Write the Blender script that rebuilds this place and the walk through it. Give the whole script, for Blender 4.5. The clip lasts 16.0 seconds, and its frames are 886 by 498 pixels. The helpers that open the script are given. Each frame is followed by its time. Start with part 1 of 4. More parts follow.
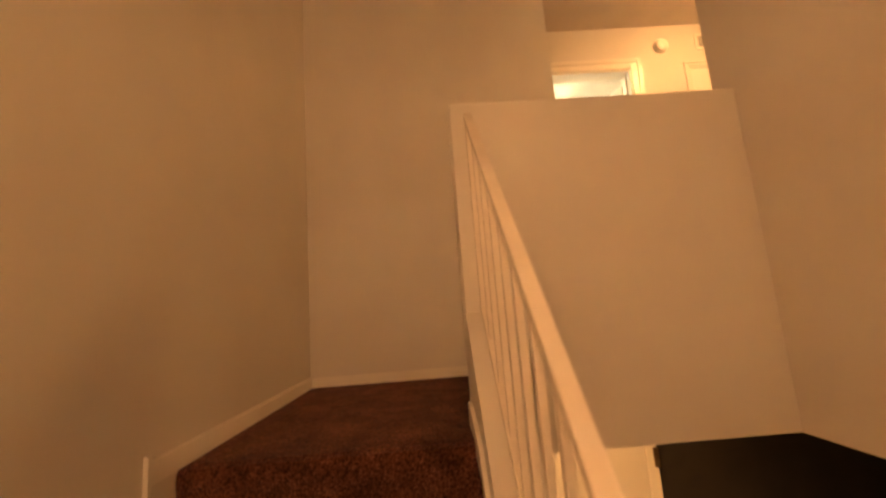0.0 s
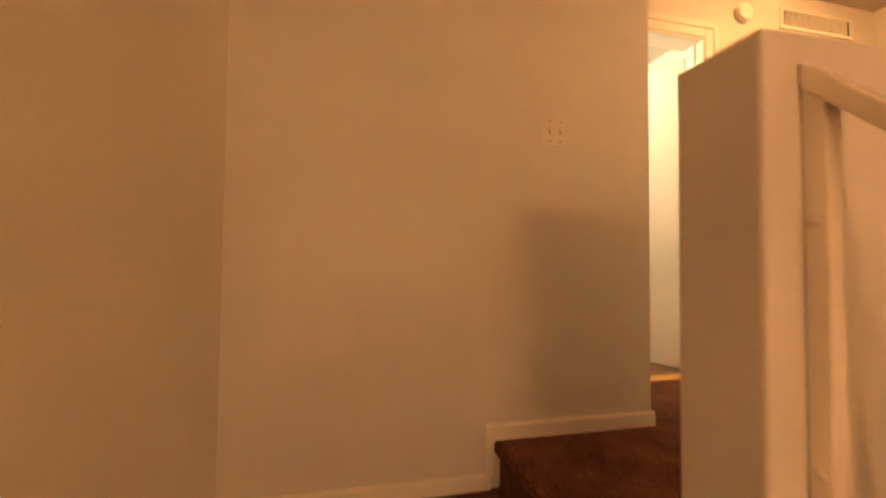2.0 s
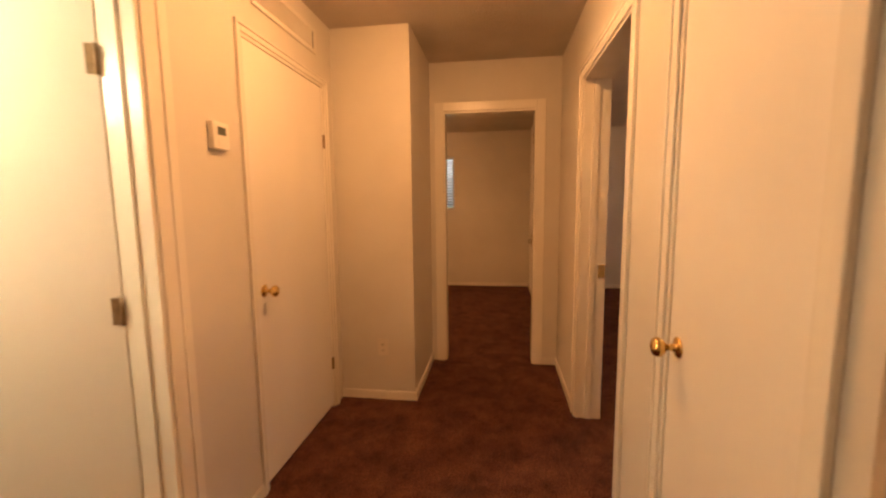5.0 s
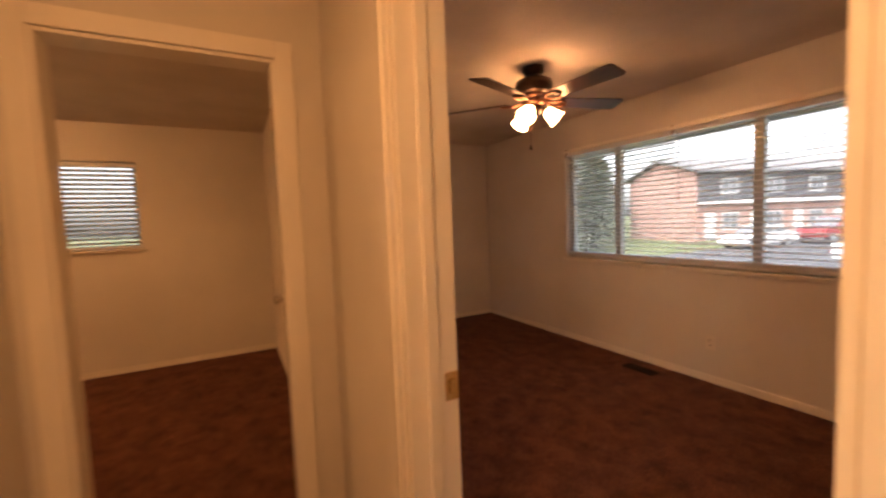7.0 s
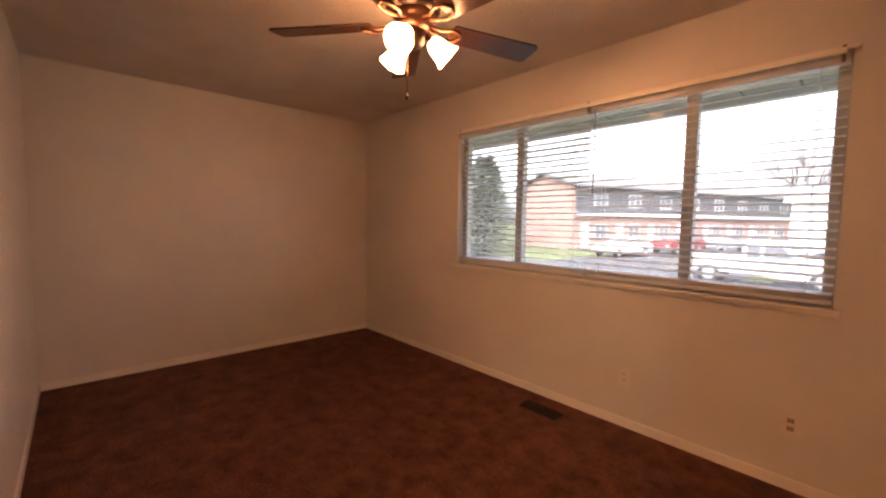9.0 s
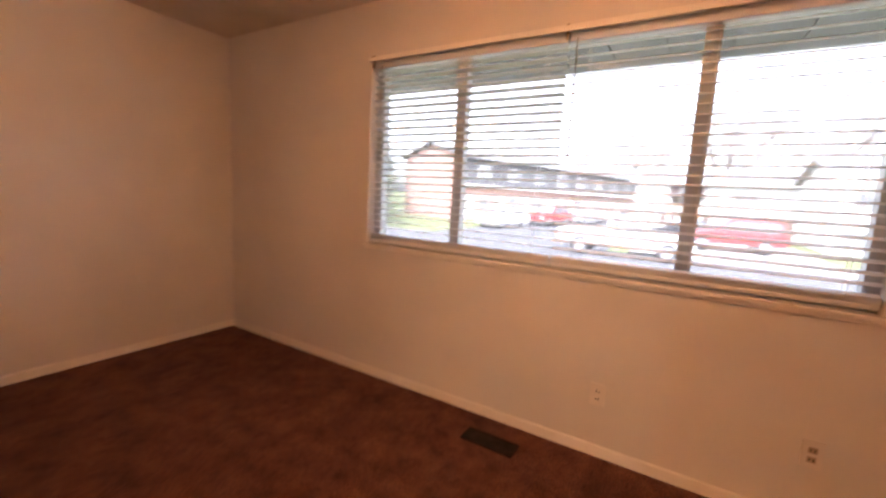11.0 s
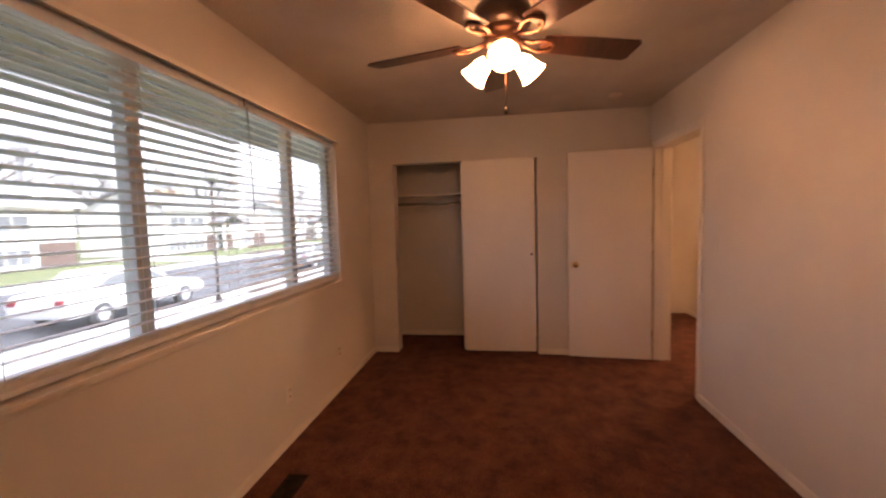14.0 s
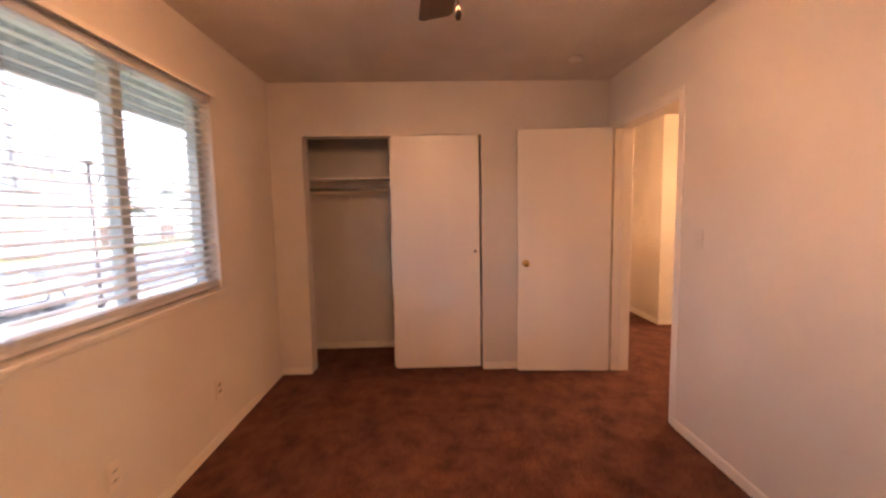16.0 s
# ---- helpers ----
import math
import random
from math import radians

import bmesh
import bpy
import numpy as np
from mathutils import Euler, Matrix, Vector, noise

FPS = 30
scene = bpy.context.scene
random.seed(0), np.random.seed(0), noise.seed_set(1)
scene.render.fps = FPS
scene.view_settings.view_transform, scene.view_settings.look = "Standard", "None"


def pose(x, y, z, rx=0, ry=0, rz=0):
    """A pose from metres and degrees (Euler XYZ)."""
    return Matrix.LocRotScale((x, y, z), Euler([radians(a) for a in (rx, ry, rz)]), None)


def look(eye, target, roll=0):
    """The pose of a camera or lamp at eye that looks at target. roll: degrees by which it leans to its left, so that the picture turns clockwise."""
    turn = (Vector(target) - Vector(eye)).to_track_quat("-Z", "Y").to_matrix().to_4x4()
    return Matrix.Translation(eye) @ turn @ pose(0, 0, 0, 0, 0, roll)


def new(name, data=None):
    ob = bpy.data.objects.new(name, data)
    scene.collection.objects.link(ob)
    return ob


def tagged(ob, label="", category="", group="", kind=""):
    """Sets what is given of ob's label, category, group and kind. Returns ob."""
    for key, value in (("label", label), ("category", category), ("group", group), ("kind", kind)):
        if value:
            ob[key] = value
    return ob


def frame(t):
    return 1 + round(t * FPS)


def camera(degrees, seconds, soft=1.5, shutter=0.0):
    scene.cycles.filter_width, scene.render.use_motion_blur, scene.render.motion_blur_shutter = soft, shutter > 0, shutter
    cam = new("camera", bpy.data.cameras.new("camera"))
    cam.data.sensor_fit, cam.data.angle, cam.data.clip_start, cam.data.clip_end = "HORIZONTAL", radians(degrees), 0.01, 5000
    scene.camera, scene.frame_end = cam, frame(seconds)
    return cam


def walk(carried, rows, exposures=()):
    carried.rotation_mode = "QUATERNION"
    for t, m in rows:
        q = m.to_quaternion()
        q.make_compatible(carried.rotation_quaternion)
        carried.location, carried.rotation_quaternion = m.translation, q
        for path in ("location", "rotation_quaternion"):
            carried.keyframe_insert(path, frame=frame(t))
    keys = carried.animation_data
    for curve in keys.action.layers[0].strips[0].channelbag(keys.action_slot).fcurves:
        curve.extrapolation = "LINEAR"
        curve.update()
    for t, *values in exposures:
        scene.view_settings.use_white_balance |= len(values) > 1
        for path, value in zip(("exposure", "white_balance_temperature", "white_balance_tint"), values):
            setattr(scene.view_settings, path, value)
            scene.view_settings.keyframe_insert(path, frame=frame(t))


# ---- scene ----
cam = camera(95.7, 16.0, soft=2.3, shutter=0.4)
PATH = [
    (0, (0.754, -2.468, 0.196), (0.818, -0.494, 0.511), -4.3),
    (0.5, (0.572, -2.265, 0.162), (0.77, -0.28, 0.309), -2.1),
    (1, (0.467, -1.959, 0.312), (0.426, 0.031, 0.507), -2.1),
    (1.5, (0.418, -1.717, 0.509), (0.832, 0.239, 0.553), -1.6),
    (2, (0.419, -1.466, 0.671), (0.864, 0.483, 0.739), 0.6),
    (2.5, (0.473, -1.246, 0.848), (1.179, 0.613, 1.063), -0.2),
    (3, (0.627, -1.042, 1.005), (1.83, 0.549, 1.15), -1.8),
    (3.5, (0.774, -0.891, 1.136), (2.284, 0.421, 1.139), -2.5),
    (4, (0.896, -0.726, 1.229), (2.725, 0.075, 1.105), -1.1),
    (6.5, (2.482, -0.494, 1.38), (4.441, -0.849, 1.19), -2.7),
    (7, (2.862, -0.634, 1.382), (4.629, -1.563, 1.243), -2.2),
    (7.5, (3.159, -0.873, 1.423), (4.755, -2.076, 1.336), -1.5),
    (8, (3.43, -1.118, 1.277), (4.893, -2.482, 1.217), 0.0),
    (10.5, (3.875, -1.77, 1.371), (5.353, -3.078, 1.051), 1.1),
    (11, (4.403, -1.938, 1.285), (5.417, -3.64, 1.006), 3.1),
    (11.5, (5.021, -2.009, 1.292), (5.29, -3.986, 1.157), 2.6),
    (12, (5.568, -2.099, 1.278), (4.778, -3.929, 1.109), 2.0),
    (12.5, (6.074, -2.184, 1.349), (4.636, -3.567, 1.209), 1.0),
    (13, (6.527, -2.295, 1.341), (4.822, -3.334, 1.218), 2.1),
    (13.5, (6.792, -2.466, 1.342), (4.909, -3.114, 1.167), 0.2),
    (14, (7.02, -2.635, 1.397), (5.043, -2.91, 1.259), -1.6),
    (14.5, (7.179, -2.712, 1.382), (5.186, -2.723, 1.216), -1.2),
    (15, (7.172, -2.683, 1.373), (5.182, -2.676, 1.173), -1.1),
    (15.5, (6.819, -2.711, 1.289), (4.835, -2.738, 1.036), -1.2),
    (16, (6.254, -2.671, 1.367), (4.262, -2.616, 1.187), -1.0),
]
EXPOSURES = [(0, 2.45, 6500, 8), (0.5, 2.75, 6500, 7), (1, 2.95, 6500, 6), (1.5, 2.95, 6500, 7), (2, 2.65, 6500, 10), (2.5, 2.25, 6500, 13), (3, 2.05, 6500, 16), (4, 2.35, 6500, 15),
             (6.5, 2.45, 6500, 19), (7, 2.4, 6500, 20), (7.5, 2.3, 6500, 22), (8, 2.35, 6500, 24), (10.5, 3.35, 6050, 24), (11, 3.2, 6050, 24), (11.5, 2.7, 6250, 25), (12, 2.15, 6500, 25),
             (13, 1.95, 6500, 25), (13.5, 2.3, 6350, 25), (14, 2.55, 6100, 24), (14.5, 2.75, 5950, 24), (15, 2.9, 5900, 24), (15.5, 3.15, 5900, 24), (16, 3.3, 5900, 24)]
walk(cam, [(t, look(eye, target, roll)) for t, eye, target, roll in PATH], EXPOSURES)


# ---- sky and daylight: an overcast day ----
world = bpy.data.worlds.new("overcast_sky")
scene.world = world
world.use_nodes = True
wn, wl = world.node_tree.nodes, world.node_tree.links
sky = wn.new("ShaderNodeTexSky")
sky.sky_type, sky.sun_disc = "NISHITA", False
sky.sun_elevation, sky.sun_rotation = radians(54), radians(326)
sky.air_density, sky.dust_density = 1.0, 4.0
SKY = 0.15
grey = wn.new("ShaderNodeHueSaturation")
grey.inputs["Saturation"].default_value = 0.25
wl.new(sky.outputs[0], grey.inputs["Color"])
wl.new(grey.outputs[0], wn["Background"].inputs[0])
wn["Background"].inputs[1].default_value = SKY
sun_data = bpy.data.lights.new("sun", "SUN")
sun_data.energy, sun_data.angle, sun_data.color = 1.0, radians(25), (1, 0.96, 0.9)
sun = new("sun", sun_data)
sun.matrix_world = look((0, 0, 20), (-4, -6, 10))

LAMP = (1.0, 0.462, 0.150)
FAN_LIGHT = (1.0, 0.465, 0.175)
HALL_LAMP, FAN_LAMP, BATH_LAMP, ENTRY_LAMP, ROOM_LAMP = 22.0, 10.5, 31.0, 31.0, 29.0
FAN_BULB = 105.0


# ---- materials ----
def nodes_of(name):
    m = bpy.data.materials.new(name)
    m.use_nodes = True
    return m, m.node_tree.nodes, m.node_tree.links, m.node_tree.nodes["Principled BSDF"]


def surface(name, a, b, scale=3.0, rough=0.6, metal=0.0, bump=0.0, bump_scale=200.0, detail=4.0, stretch=(1, 1, 1), spread=(0.35, 0.65), vary=0.0):
    """Two shades mixed by noise at real size, with fine relief."""
    m, n, l, p = nodes_of(name)
    co = n.new("ShaderNodeTexCoord")
    mp = n.new("ShaderNodeMapping")
    mp.inputs["Scale"].default_value = stretch
    l.new(co.outputs["Object"], mp.inputs["Vector"])
    nz = n.new("ShaderNodeTexNoise")
    nz.inputs["Scale"].default_value, nz.inputs["Detail"].default_value = scale, detail
    l.new(mp.outputs[0], nz.inputs["Vector"])
    rp = n.new("ShaderNodeValToRGB")
    rp.color_ramp.elements[0].position, rp.color_ramp.elements[1].position = spread
    rp.color_ramp.elements[0].color, rp.color_ramp.elements[1].color = (*a, 1), (*b, 1)
    l.new(nz.outputs[0], rp.inputs[0])
    out = rp.outputs[0]
    if vary:
        oi = n.new("ShaderNodeObjectInfo")
        hs = n.new("ShaderNodeHueSaturation")
        mr = n.new("ShaderNodeMapRange")
        mr.inputs["To Min"].default_value, mr.inputs["To Max"].default_value = 1 - vary, 1 + vary
        l.new(oi.outputs["Random"], mr.inputs["Value"])
        l.new(mr.outputs[0], hs.inputs["Value"])
        l.new(out, hs.inputs["Color"])
        out = hs.outputs[0]
    l.new(out, p.inputs["Base Color"])
    p.inputs["Roughness"].default_value, p.inputs["Metallic"].default_value = rough, metal
    if bump:
        bn = n.new("ShaderNodeTexNoise")
        bn.inputs["Scale"].default_value, bn.inputs["Detail"].default_value = bump_scale, 3
        l.new(mp.outputs[0], bn.inputs["Vector"])
        bp = n.new("ShaderNodeBump")
        bp.inputs["Strength"].default_value, bp.inputs["Distance"].default_value = bump, 0.01
        l.new(bn.outputs[0], bp.inputs["Height"])
        l.new(bp.outputs[0], p.inputs["Normal"])
    return m


def carpet_material():
    """Brown cut-pile carpet: fibre speckle, trodden patches and tufted relief."""
    m, n, l, p = nodes_of("brown_carpet")
    co = n.new("ShaderNodeTexCoord")
    fib = n.new("ShaderNodeTexNoise")
    fib.inputs["Scale"].default_value, fib.inputs["Detail"].default_value = 130, 6
    patch = n.new("ShaderNodeTexNoise")
    patch.inputs["Scale"].default_value, patch.inputs["Detail"].default_value = 6.0, 9
    patch.inputs["Roughness"].default_value = 0.74
    for a in (fib, patch):
        l.new(co.outputs["Object"], a.inputs["Vector"])
    r1 = n.new("ShaderNodeValToRGB")
    r1.color_ramp.elements[0].position, r1.color_ramp.elements[1].position = 0.33, 0.68
    r1.color_ramp.elements[0].color, r1.color_ramp.elements[1].color = (0.030, 0.0098, 0.0060, 1), (0.178, 0.066, 0.038, 1)
    r2 = n.new("ShaderNodeValToRGB")
    r2.color_ramp.elements[0].position, r2.color_ramp.elements[1].position = 0.37, 0.63
    r2.color_ramp.elements[0].color, r2.color_ramp.elements[1].color = (0.58, 0.56, 0.54, 1), (1.52, 1.50, 1.47, 1)
    l.new(fib.outputs[0], r1.inputs[0])
    l.new(patch.outputs[0], r2.inputs[0])
    mx = n.new("ShaderNodeMix")
    mx.data_type, mx.blend_type = "RGBA", "MULTIPLY"
    mx.inputs[0].default_value = 1.0
    l.new(r1.outputs[0], mx.inputs[6])
    l.new(r2.outputs[0], mx.inputs[7])
    l.new(mx.outputs[2], p.inputs["Base Color"])
    p.inputs["Roughness"].default_value = 0.95
    p.inputs["Specular IOR Level"].default_value = 0.15
    p.inputs["Sheen Weight"].default_value = 0.03
    bp = n.new("ShaderNodeBump")
    bp.inputs["Strength"].default_value, bp.inputs["Distance"].default_value = 0.9, 0.012
    l.new(fib.outputs[0], bp.inputs["Height"])
    l.new(bp.outputs[0], p.inputs["Normal"])
    return m


def glow(name, colour, strength):
    m, n, l, p = nodes_of(name)
    p.inputs["Base Color"].default_value = (0.85, 0.8, 0.7, 1)
    p.inputs["Roughness"].default_value = 0.35
    p.inputs["Emission Color"].default_value = (*colour, 1)
    p.inputs["Emission Strength"].default_value = strength
    return m


# share of pale veil that washes out the view through the glass
VEIL = 0.04


def glass_material():
    m, n, l, p = nodes_of("window_glass")
    tr, gl, mx = n.new("ShaderNodeBsdfTransparent"), n.new("ShaderNodeBsdfGlossy"), n.new("ShaderNodeMixShader")
    gl.inputs["Roughness"].default_value = 0.02
    tr.inputs[0].default_value = (0.96, 0.98, 0.97, 1)
    mx.inputs[0].default_value = 0.05
    l.new(tr.outputs[0], mx.inputs[1])
    l.new(gl.outputs[0], mx.inputs[2])
    # a pale veil in the pane imitates hazy glare over the view
    veil, veil_mix, co, nz, mr = n.new("ShaderNodeBsdfTranslucent"), n.new("ShaderNodeMixShader"), n.new("ShaderNodeTexCoord"), n.new("ShaderNodeTexNoise"), n.new("ShaderNodeMapRange")
    veil.inputs[0].default_value = (0.86, 0.88, 0.90, 1)
    nz.inputs["Scale"].default_value, nz.inputs["Detail"].default_value = 2.2, 6
    mr.inputs["To Min"].default_value, mr.inputs["To Max"].default_value = VEIL * 0.8, VEIL * 1.2
    l.new(co.outputs["Object"], nz.inputs["Vector"])
    l.new(nz.outputs[0], mr.inputs["Value"])
    l.new(mr.outputs[0], veil_mix.inputs[0])
    l.new(mx.outputs[0], veil_mix.inputs[1])
    l.new(veil.outputs[0], veil_mix.inputs[2])
    l.new(veil_mix.outputs[0], n["Material Output"].inputs[0])
    return m


PAINT = surface("cream_wall_paint", (0.625, 0.585, 0.525), (0.68, 0.64, 0.575), 1.6, 0.5, bump=0.10, bump_scale=240, detail=6)
CEIL = surface("textured_ceiling_paint", (0.56, 0.50, 0.435), (0.64, 0.575, 0.505), 2.5, 0.85, bump=1.0, bump_scale=75, detail=6)
TRIM = surface("glossy_trim_paint", (0.78, 0.735, 0.655), (0.84, 0.795, 0.715), 4.0, 0.25, bump=0.012, bump_scale=40, stretch=(1, 1, 0.3))
DOOR = surface("white_door_paint", (0.77, 0.73, 0.67), (0.82, 0.78, 0.72), 2.0, 0.35, bump=0.04, bump_scale=70, stretch=(1, 1, 0.2))
CARPET = carpet_material()
LINO = surface("brown_vinyl_floor", (0.10, 0.045, 0.025), (0.2, 0.1, 0.055), 9, 0.35, bump=0.05)
STRIP = surface("golden_oak_strip", (0.50, 0.26, 0.06), (0.62, 0.36, 0.10), 14, 0.4, stretch=(0.2, 4, 1))
BRASS = surface("polished_brass", (0.72, 0.50, 0.18), (0.82, 0.60, 0.25), 8, 0.18, 1.0)
STEEL = surface("worn_steel", (0.35, 0.32, 0.28), (0.5, 0.46, 0.4), 20, 0.35, 1.0)
HINGE = surface("dull_bronze_hinge", (0.22, 0.15, 0.09), (0.32, 0.23, 0.14), 30, 0.4, 0.9)
RAIL = surface("enamelled_iron_rail", (0.74, 0.67, 0.57), (0.80, 0.73, 0.63), 6, 0.22, bump=0.04, bump_scale=40)
PLASTIC = surface("ivory_plastic", (0.74, 0.70, 0.63), (0.79, 0.75, 0.68), 5, 0.3)
IVORY = surface("aged_ivory_plate", (0.66, 0.60, 0.52), (0.71, 0.65, 0.57), 6, 0.35)
TAN = surface("tan_socket_plastic", (0.36, 0.28, 0.20), (0.44, 0.35, 0.26), 9, 0.4)
# near black stands in for shade inside outlet slots and the air grille
DARK = surface("slot_and_grille_shade", (0.02, 0.018, 0.015), (0.03, 0.027, 0.022), 8, 0.6)
MATTDARK = surface("matt_dark_metal", (0.016, 0.012, 0.010), (0.030, 0.022, 0.017), 14, 0.95)
MATTDARK.node_tree.nodes["Principled BSDF"].inputs["Specular IOR Level"].default_value = 0.1
BRONZE = surface("oil_rubbed_bronze", (0.018, 0.010, 0.007), (0.045, 0.026, 0.018), 12, 0.32, 0.6)
COPPER = surface("antique_copper", (0.13, 0.065, 0.04), (0.24, 0.125, 0.075), 16, 0.38, 0.9)
BLADE = surface("dark_walnut_blade", (0.022, 0.009, 0.006), (0.055, 0.022, 0.013), 7, 0.3, stretch=(1, 9, 1), bump=0.03, bump_scale=60)
SLAT = surface("white_blind_slat", (0.76, 0.76, 0.76), (0.82, 0.82, 0.82), 3, 0.35)
sn, sl_ = SLAT.node_tree.nodes, SLAT.node_tree.links
vinyl, blend = sn.new("ShaderNodeBsdfTranslucent"), sn.new("ShaderNodeMixShader")
vinyl.inputs[0].default_value, blend.inputs[0].default_value = (0.84, 0.87, 0.90, 1), 0.28
sl_.new(sn["Principled BSDF"].outputs[0], blend.inputs[1])
sl_.new(vinyl.outputs[0], blend.inputs[2])
sl_.new(blend.outputs[0], sn["Material Output"].inputs[0])
FRAME = surface("grey_white_window_frame", (0.46, 0.47, 0.48), (0.54, 0.55, 0.55), 4, 0.35)
GLASS = glass_material()
SHADE = glow("frosted_lit_glass", FAN_LIGHT, FAN_LAMP)
FANBULB = glow("lit_fan_bulb", FAN_LIGHT, FAN_BULB)
DOME = glow("lit_dome_glass", LAMP, HALL_LAMP)
ENTRY = glow("entry_globe_glass", (1.0, 0.50, 0.215), ENTRY_LAMP)
ROOMGLOW = glow("second_dome_glass", LAMP, ROOM_LAMP)
BULB = glow("bath_bulb_glass", (1.0, 0.82, 0.50), BATH_LAMP)
# dark brown of the lower door; on lower walls and floor it paints shade
LOWDARK = surface("dark_door_and_lower_shade", (0.03, 0.026, 0.022), (0.045, 0.038, 0.03), 5, 0.5)
DISP = surface("grey_display", (0.10, 0.11, 0.09), (0.13, 0.14, 0.12), 9, 0.2)
ASPHALT = surface("asphalt", (0.045, 0.046, 0.05), (0.075, 0.076, 0.08), 1.2, 0.85, bump=0.3, bump_scale=90, detail=8)
CONCRETE = surface("pale_concrete", (0.36, 0.35, 0.33), (0.46, 0.45, 0.42), 1.5, 0.85, bump=0.2, bump_scale=60, detail=8)
GRASS = surface("winter_lawn", (0.06, 0.085, 0.025), (0.13, 0.14, 0.05), 2.5, 0.95, bump=0.6, bump_scale=40, detail=8)
BRICK = surface("red_brick", (0.36, 0.20, 0.16), (0.46, 0.29, 0.24), 6, 0.85, bump=0.3, bump_scale=30, stretch=(1, 1, 4))
BROWNBRICK = surface("brown_brick", (0.085, 0.055, 0.042), (0.15, 0.10, 0.08), 6, 0.85, bump=0.3, bump_scale=30, stretch=(1, 1, 4))
TANBRICK = surface("tan_brick", (0.40, 0.30, 0.20), (0.50, 0.39, 0.27), 6, 0.85, bump=0.3, bump_scale=30, stretch=(1, 1, 4))
GREYSIDE = surface("dark_grey_siding", (0.075, 0.075, 0.08), (0.11, 0.11, 0.115), 2, 0.7, stretch=(0.3, 0.3, 6))
WHITESIDE = surface("white_siding", (0.72, 0.72, 0.70), (0.80, 0.80, 0.78), 2, 0.6, stretch=(0.3, 0.3, 6))
ROOF = surface("grey_shingle_roof", (0.14, 0.14, 0.145), (0.20, 0.198, 0.195), 5, 0.9, bump=0.4, bump_scale=20, detail=8)
DGLASS = surface("dark_house_glass", (0.13, 0.14, 0.15), (0.19, 0.20, 0.21), 1, 0.12)
BARK = surface("grey_bark", (0.10, 0.085, 0.07), (0.18, 0.155, 0.13), 9, 0.9, bump=0.5, bump_scale=30, stretch=(1, 1, 0.3))
NEEDLE = surface("dark_evergreen", (0.05, 0.062, 0.04), (0.10, 0.115, 0.075), 3, 0.8)
RUBBER = surface("black_tyre", (0.018, 0.018, 0.018), (0.03, 0.03, 0.03), 9, 0.8)
RED = surface("red_car_paint", (0.24, 0.030, 0.032), (0.29, 0.040, 0.042), 2, 0.22)
WHITE = surface("white_car_paint", (0.70, 0.70, 0.69), (0.75, 0.75, 0.74), 2, 0.22)
BLACK = surface("black_car_paint", (0.02, 0.02, 0.023), (0.03, 0.03, 0.034), 2, 0.2)
SILVER = surface("silver_car_paint", (0.40, 0.41, 0.42), (0.46, 0.47, 0.48), 2, 0.25, 0.5)
LAMPGLASS = surface("pale_lamp_glass", (0.6, 0.6, 0.58), (0.68, 0.68, 0.66), 3, 0.2)


# ---- mesh helpers ----
def box(bm, x0, x1, y0, y1, z0, z1):
    v = [bm.verts.new((x, y, z)) for z in (z0, z1) for y in (y0, y1) for x in (x0, x1)]
    for f in ((0, 2, 3, 1), (4, 5, 7, 6), (0, 1, 5, 4), (2, 6, 7, 3), (0, 4, 6, 2), (1, 3, 7, 5)):
        bm.faces.new([v[i] for i in f])
    return bm


def boxes(*bs, bevel=0.0, seg=2):
    bm = bmesh.new()
    for b in bs:
        box(bm, *b)
    if bevel:
        bmesh.ops.bevel(bm, geom=bm.edges[:], offset=bevel, segments=seg, affect="EDGES", profile=0.6)
    return bm


def spin(profile, n=24, cx=0.0, cy=0.0, caps=True):
    """A turned shape about z from (radius, z) pairs."""
    bm = bmesh.new()
    rings = []
    for r, z in profile:
        rings.append([bm.verts.new((cx + r * math.cos(2 * math.pi * i / n), cy + r * math.sin(2 * math.pi * i / n), z)) for i in range(n)])
    for a, b in zip(rings, rings[1:]):
        for i in range(n):
            f = bm.faces.new((a[i], a[(i + 1) % n], b[(i + 1) % n], b[i]))
            f.smooth = True
    if caps:
        bm.faces.new(rings[0][::-1])
        bm.faces.new(rings[-1])
    bmesh.ops.recalc_face_normals(bm, faces=bm.faces[:])
    return bm


def prism(points, axis, a, b, bevel=0.0, seg=2):
    """An outline in the plane across the axis, drawn out from a to b along it."""
    bm = bmesh.new()
    put = {"x": lambda p, t: (t, p[0], p[1]), "y": lambda p, t: (p[0], t, p[1]), "z": lambda p, t: (p[0], p[1], t)}[axis]
    lo = [bm.verts.new(put(p, a)) for p in points]
    hi = [bm.verts.new(put(p, b)) for p in points]
    bm.faces.new(lo)
    bm.faces.new(hi[::-1])
    for i in range(len(points)):
        j = (i + 1) % len(points)
        bm.faces.new((lo[i], hi[i], hi[j], lo[j]))
    bmesh.ops.recalc_face_normals(bm, faces=bm.faces[:])
    if bevel:
        bmesh.ops.bevel(bm, geom=bm.edges[:], offset=bevel, segments=seg, affect="EDGES", profile=0.6)
    return bm


